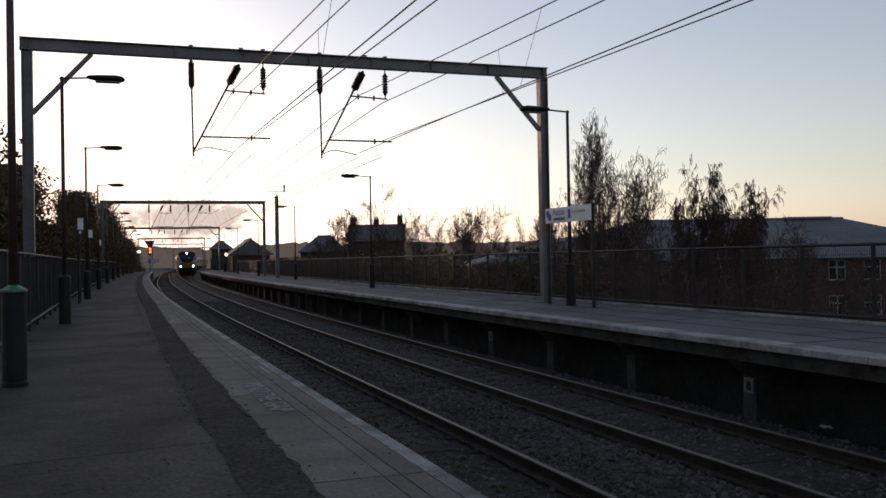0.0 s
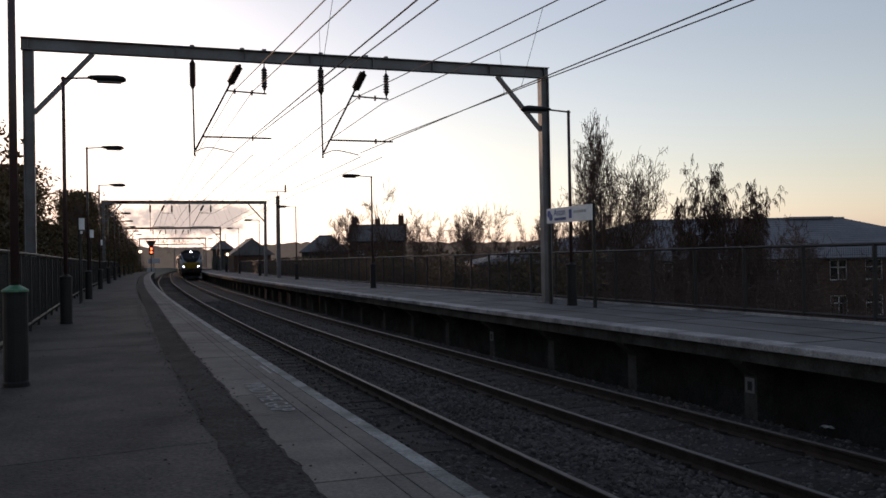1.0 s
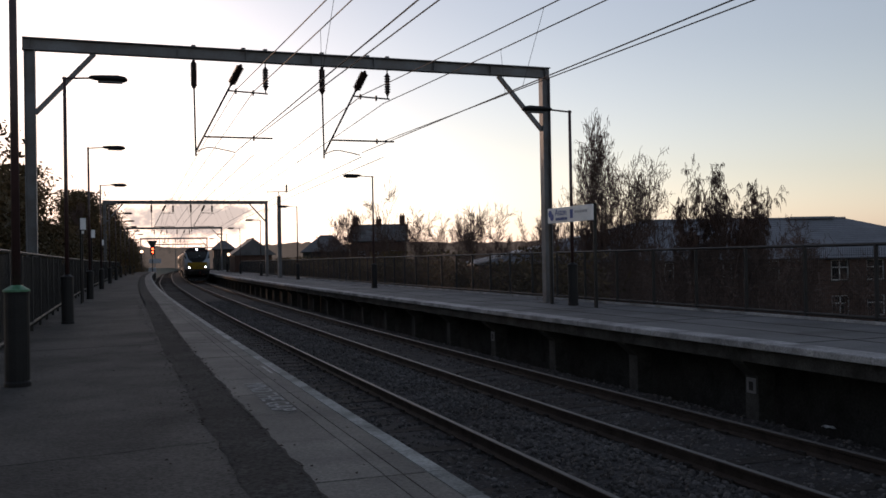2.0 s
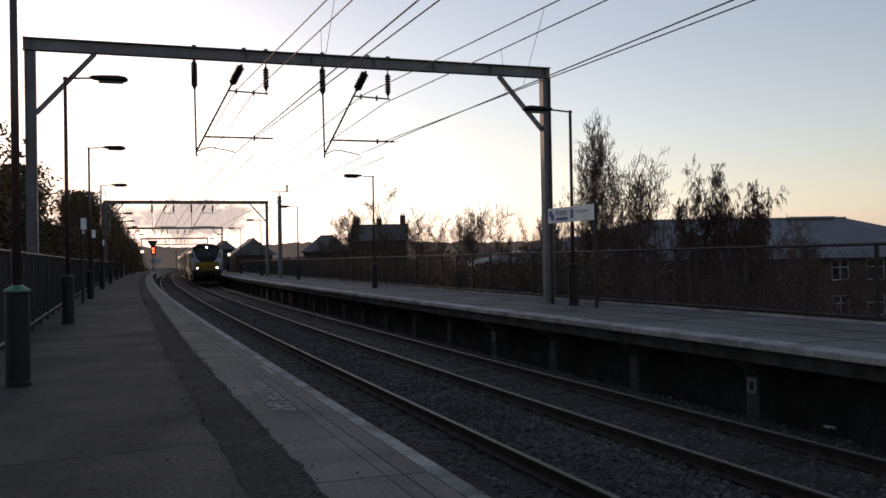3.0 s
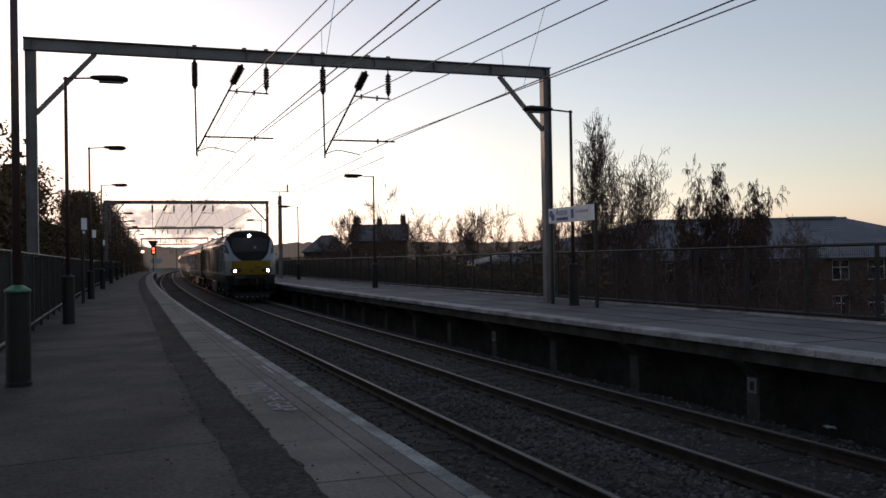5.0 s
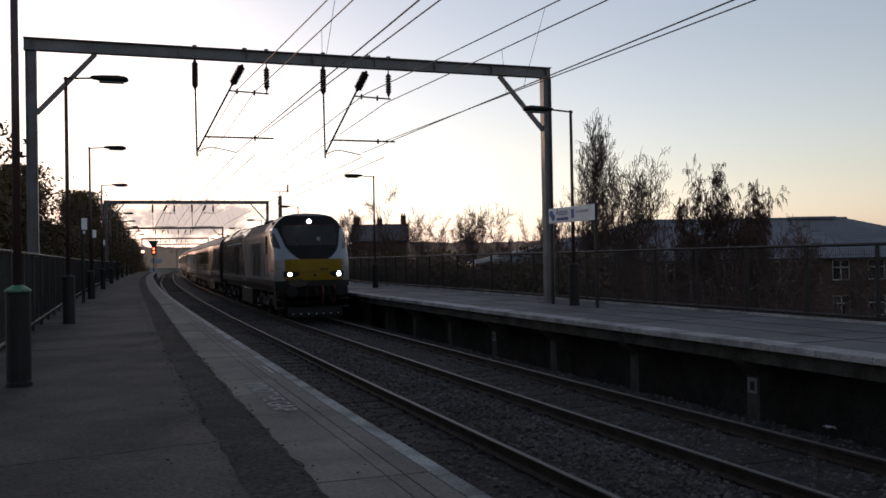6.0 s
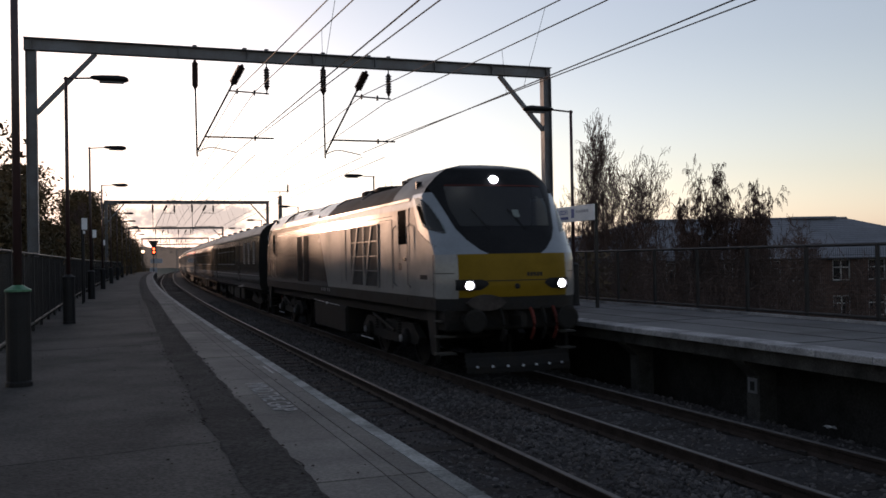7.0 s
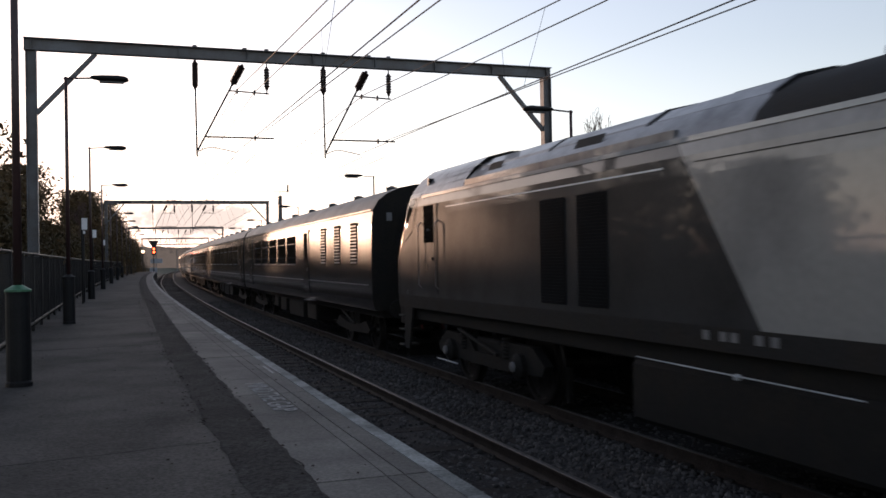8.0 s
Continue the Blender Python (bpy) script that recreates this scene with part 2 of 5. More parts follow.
def rod(bm, a, b, r0, r1=None, seg=8, caps=True):
    a, b = Vector(a), Vector(b)
    r1 = r0 if r1 is None else r1
    q = (b - a).to_track_quat("Z", "Y")
    rings = []
    for p, r in ((a, r0), (b, r1)):
        rings.append([bm.verts.new(p + q @ Vector((r * math.cos(2 * math.pi * i / seg), r * math.sin(2 * math.pi * i / seg), 0))) for i in range(seg)])
    for i in range(seg):
        bm.faces.new((rings[0][i], rings[0][(i + 1) % seg], rings[1][(i + 1) % seg], rings[1][i]))
    if caps:
        bm.faces.new(rings[0][::-1])
        bm.faces.new(rings[1])
    return bm


def tube(bm, pts, r, seg=6):
    """A bent rod through the points, in one piece."""
    rings = []
    for i, p in enumerate(pts):
        p = Vector(p)
        q = (Vector(pts[min(i + 1, len(pts) - 1)]) - Vector(pts[max(i - 1, 0)])).to_track_quat("Z", "Y")
        rings.append([bm.verts.new(p + q @ Vector((r * math.cos(2 * math.pi * k / seg), r * math.sin(2 * math.pi * k / seg), 0))) for k in range(seg)])
    for a, b in zip(rings[:-1], rings[1:]):
        for k in range(seg):
            bm.faces.new((a[k], a[(k + 1) % seg], b[(k + 1) % seg], b[k]))
    bm.faces.new(rings[0][::-1])
    bm.faces.new(rings[-1])
    return bm


def lathe(bm, prof, m=None, seg=16):
    """Turns (radius, height) rows round z."""
    rings = []
    for r, z in prof:
        ring = [Vector((r * math.cos(2 * math.pi * i / seg), r * math.sin(2 * math.pi * i / seg), z)) for i in range(seg)]
        rings.append([bm.verts.new(m @ v if m is not None else v) for v in ring])
    for a, b in zip(rings[:-1], rings[1:]):
        for i in range(seg):
            bm.faces.new((a[i], a[(i + 1) % seg], b[(i + 1) % seg], b[i]))
    bm.faces.new(rings[0][::-1])
    bm.faces.new(rings[-1])
    return bm


def sweep(prof, s0, s1, step=1.0, closed=True):
    """Draws the (offset, height) rows of a profile along the line."""
    bm = bmesh.new()
    n = max(1, int(round((s1 - s0) / step)))
    rows = [[bm.verts.new(on_line(s0 + (s1 - s0) * i / n, o, z)) for o, z in prof] for i in range(n + 1)]
    k = len(prof)
    for a, b in zip(rows[:-1], rows[1:]):
        for j in range(k if closed else k - 1):
            bm.faces.new((a[j], b[j], b[(j + 1) % k], a[(j + 1) % k]))
    if closed:
        bm.faces.new(rows[0][::-1])
        bm.faces.new(rows[-1])
        bmesh.ops.recalc_face_normals(bm, faces=bm.faces)
    return bm


def sheet(rows):
    """A surface over rows of points."""
    bm = bmesh.new()
    vs = [[bm.verts.new(p) for p in r] for r in rows]
    for a, b in zip(vs[:-1], vs[1:]):
        for i in range(len(a) - 1):
            bm.faces.new((a[i], a[i + 1], b[i + 1], b[i]))
    return bm


def prism(outline, d0, d1, axis="y"):
    """An outline of (a, b) rows, from depth d0 to d1."""
    bm = bmesh.new()
    put = {"y": lambda a, b, d: (a, d, b), "x": lambda a, b, d: (d, a, b), "z": lambda a, b, d: (a, b, d)}[axis]
    f = [bm.verts.new(put(a, b, d0)) for a, b in outline]
    g = [bm.verts.new(put(a, b, d1)) for a, b in outline]
    bm.faces.new(f)
    bm.faces.new(g[::-1])
    for i in range(len(f)):
        bm.faces.new((f[i], g[i], g[(i + 1) % len(f)], f[(i + 1) % len(f)]))
    bmesh.ops.recalc_face_normals(bm, faces=bm.faces)
    return bm


def lettering(name, text, size, mat, parent, m, depth=0.002):
    cu = bpy.data.curves.new(name, "FONT")
    cu.body, cu.size, cu.extrude, cu.align_x, cu.align_y = text, size, depth, "CENTER", "CENTER"
    tmp = new("tmp", cu)
    me = bpy.data.meshes.new_from_object(tmp.evaluated_get(bpy.context.evaluated_depsgraph_get()))
    bpy.data.objects.remove(tmp)
    me.name = name
    me.materials.clear()
    me.materials.append(mat)
    return shared(name, me, parent, m)
# ---------------------------------------------------------------- ground, tracks and platforms
def ground():
    def graded(a, b, step, far):
        mid = list(np.arange(a, b + 0.1, step))
        return [a - d for d in (far, far * 0.4, far * 0.15, 150, 60, 20)] + mid + [b + d for d in (20, 60, 150, far * 0.15, far * 0.4, far)]
    xs, ys = graded(-130, 110, 2.5, 2800), graded(-40, 330, 4.0, 2800)

    def height(x, y):
        d = (_x - x) ** 2 + (_y - y) ** 2
        i = int(d.argmin())
        o = (x - _x[i]) * math.cos(_th[i]) - (y - _y[i]) * math.sin(_th[i])
        bumps = 0.25 * noise.noise((x * 0.13, y * 0.13, 0))
        if o > 0:
            f = min(1, max(0, (o - 7.6) / 9))
            return -0.75 - 4.6 * f * f * (3 - 2 * f) + bumps * f
        f = min(1, max(0, (-o - 7.2) / 6))
        return -0.75 + 1.2 * f + bumps * f
    bm = sheet([[(x, y, height(x, y)) for x in xs] for y in ys])
    tagged(part("ground", bm, EARTH, smooth=True), "dark winter grass and earth beside the railway", "ground", kind="structure")


ground()

bed = part("ballast_bed", sweep([(-3.3, -0.7), (-3.25, -0.22), (-2.6, -0.178), (-1.6, -0.17), (-0.75, -0.175), (-0.3, -0.1), (0.3, -0.1), (0.75, -0.172),
                                 (1.6, -0.166), (2.6, -0.166), (3.4, -0.2), (4.0, -0.5), (7.4, -0.7)], -60, 380, 1.0, closed=False), BALLAST)
tagged(bed, "dark grey stone ballast under the two tracks", "ballast", kind="structure")

RAIL = [(-0.07, -0.155), (-0.07, -0.145), (-0.012, -0.12), (-0.010, -0.045), (-0.035, -0.035), (-0.035, -0.006), (0.035, -0.006), (0.035, -0.035),
        (0.010, -0.045), (0.012, -0.12), (0.07, -0.145), (0.07, -0.155)]


def sleeper_mesh():
    bm = boxed(-1.3, 1.3, -0.125, 0.125, -0.30, -0.165, 0.015)
    for x in (-0.7525, 0.7525):
        box(bm, x - 0.11, x - 0.075, -0.06, 0.06, -0.17, -0.12)
        box(bm, x + 0.075, x + 0.11, -0.06, 0.06, -0.17, -0.12)
    me = bpy.data.meshes.new("sleeper")
    bm.to_mesh(me)
    bm.free()
    me.materials.append(SLEEPER)
    return me


def track(o):
    t = thing("railway_track", None, "railway track of worn steel rails on sleepers in ballast", "track", "tracks", "structure")
    for side in (-0.7525, 0.7525):
        r = part("rail", sweep([(o + side + a, z) for a, z in RAIL], -40, 360, 1.0), RUST, t, "brown rusted rail with a worn bright head")
        part("rail_head", sweep([(o + side - 0.032, -0.006), (o + side - 0.026, 0.0), (o + side + 0.026, 0.0), (o + side + 0.032, -0.006)], -40, 360, 1.0), RAILTOP, r, "bright worn running surface")
    me = sleeper_mesh()
    far = bmesh.new()
    for i in range(440):
        s = -8 + i * 0.68
        if s < 150:
            shared("sleeper", me, t, line_pose(s, o, random.uniform(-0.01, 0.01), random.uniform(-0.4, 0.4)))
        else:
            box(far, -1.3, 1.3, -0.125, 0.125, -0.3, -0.165, line_pose(s, o))
    tagged(part("far_sleepers", far, SLEEPER, t), kind="stuff")


for o in (-SIX / 2, SIX / 2):
    track(o)


def stones(name, count, s0, s1, bands, size, label):
    """Loose stones, many small polyhedra in one mesh."""
    rng = np.random.default_rng(5)
    g = (1 + 5 ** 0.5) / 2
    ico = np.array([(-1, g, 0), (1, g, 0), (-1, -g, 0), (1, -g, 0), (0, -1, g), (0, 1, g), (0, -1, -g), (0, 1, -g), (g, 0, -1), (g, 0, 1), (-g, 0, -1), (-g, 0, 1)]) / 1.9
    tri = np.array([int(c, 16) for c in "0b5051017 07a 0ab159 5b4ba2 a76 718394 342 326 368 389 495 24b 62a 867 981".replace(" ", "")]).reshape(-1, 3)
    u = rng.random(count) ** 1.7
    ss = s0 + (s1 - s0) * u
    w = np.array([b[1] - b[0] for b in bands])
    which = rng.choice(len(bands), count, p=w / w.sum())
    oo = np.array([bands[k][0] for k in which]) + w[which] * rng.random(count)
    zz = np.interp(oo, (-3.3, -2.6, -1.6, -0.75, -0.3, 0.3, 0.75, 1.6, 2.6, 3.4, 4.0), (-0.22, -0.185, -0.18, -0.18, -0.1, -0.1, -0.18, -0.178, -0.178, -0.21, -0.5)) + rng.normal(0, 0.012, count)
    th = np.interp(ss, _s, _th)
    px = np.interp(ss, _s, _x) + oo * np.cos(th)
    py = np.interp(ss, _s, _y) - oo * np.sin(th)
    r = size * (0.6 + 0.8 * rng.random((count, 1, 1))) * (0.65 + 0.7 * rng.random((count, 1, 3))) * (0.8 + 0.4 * rng.random((count, 12, 1)))
    a = rng.random(count) * 6.28
    pts = ico[None] * r
    ca, sa = np.cos(a)[:, None], np.sin(a)[:, None]
    v = np.stack([pts[..., 0] * ca - pts[..., 1] * sa + px[:, None], pts[..., 0] * sa + pts[..., 1] * ca + py[:, None], pts[..., 2] + zz[:, None]], -1).reshape(-1, 3)
    f = (tri[None] + 12 * np.arange(count)[:, None, None]).reshape(-1, 3)
    me = bpy.data.meshes.new(name)
    me.from_pydata(v.tolist(), [], f.tolist())
    me.materials.append(STONE)
    return tagged(new(name, me), label, "ballast", kind="stuff")


stones("ballast_stones", 42000, -2, 52, [(-0.85, 0.85), (-0.85, 0.85), (-2.3, -0.95), (0.95, 2.3), (-3.2, -2.45), (2.45, 3.5)], 0.027, "loose grey ballast stones between the rails")


def near_platform():
    p = thing("platform_near", None, "asphalt platform with a slab edge and pale coping", "platform", kind="structure")
    e = EDGE_L
    part("platform_body", sweep([(e - 0.12, ZL - 0.09), (e - 0.12, -0.9), (-7.3, -0.9), (-7.3, ZL - 0.02), (-4.4, ZL - 0.02), (-4.4, ZL - 0.09)], -40, 150, 1.0), CONCRETE, p)
    part("asphalt_surface", sweep([(-4.2, ZL - 0.09), (-7.3, ZL - 0.018), (-7.3, ZL), (-4.2, ZL)], -40, 150, 1.0), ASPHALT, p, "worn grey asphalt walking surface")
    # the patched trench keeps an uneven edge
    bm = bmesh.new()
    rows = []
    for i in range(int(190 / 0.25)):
        s = -40 + i * 0.25
        j = 0.03 * noise.noise((s * 0.9, 3, 0)) + 0.03 * noise.noise((s * 3.1, 7, 0))
        k = 0.02 * noise.noise((s * 1.3, 9, 0)) + 0.03 * noise.noise((s * 4.3, 1, 0))
        drift = float(np.interp(s, (12, 30), (0, 0.2)))
        rows.append([bm.verts.new(on_line(s, -4.34 + drift + j, ZL + 0.005)), bm.verts.new(on_line(s, -3.955 + drift + k, ZL + 0.005))])
    for a, b in zip(rows[:-1], rows[1:]):
        bm.faces.new((a[0], a[1], b[1], b[0]))
    part("trench_patch", bm, ASPHALT_DARK, p, "darker strip of patched asphalt with ragged edges")
    # a crumbled gap along the slabs, and tar seams across the asphalt
    bm = bmesh.new()
    rows = []
    for i in range(1500):
        s = -2 + i * 0.04
        drift = float(np.interp(s, (12, 30), (0, 0.2)))
        k = 0.02 * noise.noise((s * 1.3, 9, 0)) + 0.03 * noise.noise((s * 4.3, 1, 0)) + 0.006 * noise.noise((s * 17, 4, 0))
        half_w = 0.007 + 0.009 * max(0.0, noise.noise((s * 9, 5, 2)) + 0.35)
        rows.append([bm.verts.new(on_line(s, -3.955 + drift + k - half_w, ZL + 0.0085)), bm.verts.new(on_line(s, -3.955 + drift + k + half_w, ZL + 0.0085))])
    for a, b in zip(rows[:-1], rows[1:]):
        bm.faces.new((a[0], a[1], b[1], b[0]))
    part("crumbled_gap", bm, DARK_ROUGH, p, "crumbled dark gap along the slabs")
    for s0, lean in ((4.9, 0.35), (13.4, 0.3)):
        pts = [on_line(s0 + lean * u + 0.05 * noise.noise((u * 5, s0, 0)), -7.0 + 2.62 * u, ZL - 0.001) for u in np.linspace(0, 1, 30)]
        part("tar_seam", tube(bmesh.new(), pts, 0.004, 4), ASPHALT_DARK, p, "thin tar seam across the asphalt")
    # slabs, each with its three grooves along the edge, and coping stones
    pitch = 1.22
    full, grooves, cope = [], [], []
    g = 0.006
    for i in range(-6, 112):
        s0 = 9.9 + (i - 7) * pitch
        if i < 60:
            def strip(name, o0, o1, z1, mat, lab=""):
                bm = sweep([(o0, ZL - 0.088), (o0, z1), (o1, z1), (o1, ZL - 0.088)], s0 + g, s0 + pitch - g, pitch)
                return part(name, bm, mat, p, lab)
            lift = random.uniform(-0.003, 0.003)
            strip("slab", -3.99, e - 0.385, ZL + lift, SLAB)
            strip("slab_strip", e - 0.375, e - 0.275, ZL + lift - 0.002, SLAB)
            strip("slab_strip", e - 0.265, e - 0.125, ZL + lift - 0.002, SLAB)
            for h in (0, 1):
                bm = sweep([(e - 0.117, ZL - 0.088), (e - 0.117, ZL + lift), (e - 0.006, ZL + lift), (e, ZL + lift - 0.008), (e, ZL - 0.088)],
                           s0 + g / 2 + h * pitch / 2, s0 + pitch / 2 - g / 2 + h * pitch / 2, pitch)
                part("coping_stone", bm, COPING, p)
    part("far_slabs", sweep([(-3.99, ZL - 0.088), (-3.99, ZL), (e - 0.125, ZL), (e - 0.125, ZL - 0.088)], 9.9 + 53 * pitch, 150, 1.0), SLAB, p)
    part("far_coping", sweep([(e - 0.117, ZL - 0.088), (e - 0.117, ZL), (e, ZL), (e, ZL - 0.088)], 9.9 + 53 * pitch, 150, 1.0), COPING, p)
    t = line_pose(7.3, -3.66, ZL + 0.006, -90)
    lettering("painted_words", "MIND THE GAP", 0.34, WORNPAINT, p, t @ Matrix.Diagonal((0.82, 0.85, 1, 1)))
    for d in (0.0, 0.07):
        part("painted_mark", sweep([(-3.34 + d, ZL + 0.004), (-3.34 + d, ZL + 0.006), (-3.31 + d, ZL + 0.006), (-3.31 + d, ZL + 0.004)], 9.0, 9.8, 0.5), WORNPAINT, p)
    return p


def far_platform():
    p = thing("platform_far", None, "raised platform with frosted coping on concrete legs", "platform", kind="structure")
    e = EDGE_R
    part("platform_deck", sweep([(e + 0.42, ZR - 0.25), (e + 0.42, ZR - 0.003), (7.45, ZR - 0.003), (7.45, ZR - 0.25)], -40, 150, 1.0), PAVE_R, p, "dark asphalt deck with a frosty bloom")
    part("edge_beam", sweep([(e + 0.12, ZR - 0.3), (e + 0.12, ZR - 0.095), (e + 0.415, ZR - 0.095), (e + 0.415, ZR - 0.3)], -40, 150, 1.0), CONCRETE, p)
    part("back_wall", sweep([(7.1, -0.9), (7.1, ZR - 0.26), (7.35, ZR - 0.26), (7.35, -0.9)], -40, 150, 1.0), CONCRETE, p)
    part("trestle_wall", sweep([(e + 1.16, -0.9), (e + 1.16, ZR - 0.26), (e + 1.3, ZR - 0.26), (e + 1.3, -0.9)], -40, 150, 1.0), DARK_ROUGH, p, "dark wall behind the legs")
    pitch = 0.92
    for i in range(0, 150):
        s0 = -6 + i * pitch
        if i < 110:
            dz = random.uniform(-0.004, 0.004)
            bm = sweep([(e + 0.42, ZR - 0.09), (e + 0.42, ZR + dz), (e + 0.012, ZR + dz), (e, ZR + dz - 0.012), (e, ZR - 0.09)], s0 + 0.006, s0 + pitch - 0.006, pitch)
            part("coping_slab", bm, COPING_R, p)
    part("far_coping", sweep([(e + 0.42, ZR - 0.09), (e + 0.42, ZR), (e, ZR), (e, ZR - 0.09)], -6 + 110 * pitch, 150, 1.0), COPING_R, p)
    # concrete legs with a bracket under the overhang
    leg = prism([(0.25, -0.9), (0.55, -0.9), (0.55, 0.45), (0.9, 0.62), (0.9, 0.65), (0.0, 0.65), (0.0, 0.56), (0.25, 0.35)], -0.14, 0.14)
    me = bpy.data.meshes.new("leg")
    leg.to_mesh(me)
    leg.free()
    me.materials.append(CONCRETE)
    for i in range(-3, 42):
        l = shared("leg", me, p, line_pose(9.56 + i * 3.21, e + 0.2, ZR - 0.905))
        if i in (0, 3):
            part("number_plate", boxed(0.235, 0.247, -0.1, 0.1, 0.1, 0.32), DULL, l, "small pale marker plate").matrix_basis = pose(0, 0, 0)
            part("marker_bar", boxed(0.229, 0.234, -0.045, 0.045, 0.14, 0.27), BLACK, l, "dark bar on the plate")
    # the deck joints
    for i in range(-4, 30):
        part("deck_joint", sweep([(e + 0.43, ZR - 0.002), (e + 0.43, ZR + 0.0015), (6.9, ZR + 0.0015), (6.9, ZR - 0.002)], 4 + i * 4.6, 4.03 + i * 4.6, 0.03), ASPHALT_DARK, p)
    for o in (4.62, 5.7):
        part("deck_joint", sweep([(o, ZR - 0.002), (o, ZR + 0.0015), (o + 0.02, ZR + 0.0015), (o + 0.02, ZR - 0.002)], -30, 150, 1.0), ASPHALT_DARK, p)
    part("kerb", sweep([(6.86, ZR), (6.86, ZR + 0.05), (6.93, ZR + 0.05), (6.93, ZR)], -30, 150, 1.0), COPING_R, p, "pale kerb under the fence")
    return p


near_platform()
far_platform()


def leaf_litter():
    """Dead leaf bits and grit on the near platform, thickest along the trench."""
    rng = np.random.default_rng(12)
    bm = bmesh.new()
    for i in range(900):
        s = rng.uniform(3, 32)
        o = rng.choice((-3.96, -4.36)) + rng.normal(0, 0.05) if i % 3 else rng.uniform(-7.0, -3.3)
        p = on_line(s, o, ZL + 0.0075)
        a, r = rng.uniform(0, 6.28), rng.uniform(0.006, 0.022)
        vs = [bm.verts.new(p + Vector((r * q * math.cos(a + k), r * q * math.sin(a + k), 0.008 * h))) for k, q, h in ((0, 1, 0), (1.5, 0.5, 1), (3.14, 1, 0.3), (4.6, 0.6, 0))]
        bm.faces.new(vs)
    tagged(part("leaf_litter", bm, DEADLEAF), "dead leaf bits and grit on the platform", "litter", kind="stuff")


leaf_litter()


# ---------------------------------------------------------------- fences
def fence(name, o, z, s0, bays, bay, height, label, rails):
    f = thing(name, None, label, "fence", kind="structure")
    pm = boxed(-0.03, 0.03, -0.03, 0.03, 0, height + 0.02, 0.006)
    post = bpy.data.meshes.new("post")
    pm.to_mesh(post)
    pm.free()
    post.materials.append(FENCE)
    bm = bmesh.new()
    n = int(bay / 0.05)
    for i in range(n):
        y = (i + 0.5) * bay / n
        box(bm, -0.0022, 0.0022, y - 0.0022, y + 0.0022, 0.08, height - 0.05)
    for k in range(int((height - 0.15) / 0.0762)):
        box(bm, -0.006, -0.0022, 0.03, bay - 0.03, 0.1 + k * 0.0762, 0.1043 + k * 0.0762)
    panel = bpy.data.meshes.new("mesh_panel")
    bm.to_mesh(panel)
    bm.free()
    panel.materials.append(FENCE)
    rm = bmesh.new()
    rod(rm, (0, 0.02, 0), (0, bay - 0.02, 0), 0.028, seg=8)
    rail = bpy.data.meshes.new("fence_rail")
    rm.to_mesh(rail)
    rm.free()
    rail.materials.append(FENCE)
    for i in range(bays):
        m = line_pose(s0 + i * bay, o, z)
        shared("post", post, f, m)
        shared("mesh_panel", panel, f, m)
        for h in rails:
            shared("fence_rail", rail, f, m @ pose(0, 0, h))
    return f


fence("fence_near", -6.52, ZL, -14, 60, 2.0, 1.5, "black mesh fence with steel posts along the platform", (1.5, 0.16))
fence("fence_far", 7.0, ZR, -8, 72, 1.68, 1.34, "black mesh fence with rails behind the platform", (1.34, 0.1))


# ---------------------------------------------------------------- platform lamps
def lamp(m, height, cap, name="platform_lamp", base=1.0):
    """Stands at m; the arm reaches out along local x."""
    l = thing(name, m, "tall maroon platform lamp post with a thick black base", "lamp post", "platform lamps")
    part("base", lathe(bmesh.new(), [(0.135, 0), (0.135, 0.04), (0.125, 0.06), (0.125, base - 0.04), (0.13, base)], seg=20), LAMPBASE, l, smooth=False)
    part("cap", lathe(bmesh.new(), [(0.135, base), (0.135, base + 0.02), (0.05, base + 0.07)], seg=20), cap, l, "conical cap on the base")
    part("pole", rod(bmesh.new(), (0, 0, base), (0, 0, height), 0.045, 0.036, 12), LAMPPOST, l, smooth=True)
    part("arm", rod(bmesh.new(), (-0.05, 0, height - 0.04), (0.58, 0, height + 0.0), 0.022, seg=8), LAMPPOST, l)
    rows = []
    for x, w, h0, h1 in ((0.5, 0.04, 0.02, 0.03), (0.56, 0.09, 0.045, 0.05), (0.75, 0.13, 0.075, 0.065), (1.1, 0.15, 0.09, 0.075), (1.24, 0.13, 0.08, 0.05), (1.3, 0.06, 0.05, 0.0)):
        rows.append([(x, w * math.cos(a), height + 0.01 + (h1 if math.sin(a) > 0 else h0) * math.sin(a)) for a in [2 * math.pi * i / 14 for i in range(14)] + [0]])
    bm = sheet(rows)
    bmesh.ops.remove_doubles(bm, verts=bm.verts, dist=0.0005)
    bmesh.ops.holes_fill(bm, edges=bm.edges)
    bmesh.ops.recalc_face_normals(bm, faces=bm.faces)
    head = part("lantern", bm, LAMPBASE, l, "long flat dark lantern", smooth=True)
    part("lens", boxed(0.68, 1.2, -0.09, 0.09, height - 0.092, height - 0.07, 0.01), LENS, head, "clouded lens under the lantern")
    return l


first = lamp(line_pose(9.25, -5.97, ZL), 5.45, GREEN)
second = lamp(line_pose(20.0, -5.97, ZL), 5.38, LAMPBASE)
lamp(line_pose(34.75, -5.97, ZL), 5.64, LAMPBASE)
fourth = lamp(line_pose(49.0, -5.97, ZL), 5.42, LAMPBASE)
for s in (63.0, 77.0, 91.0, 105.0, 119.0, 133.0):
    copy_thing(fourth, line_pose(s, -5.97, ZL))
third = lamp(line_pose(18.95, 5.78, ZR, 180), 4.88, LAMPBASE)
for s, o in ((37.0, 5.5), (59.25, 5.95), (79.0, 5.9), (98.0, 5.9), (118.5, 5.9), (141.0, 5.9)):
    copy_thing(third, line_pose(s, o, ZR, 180))


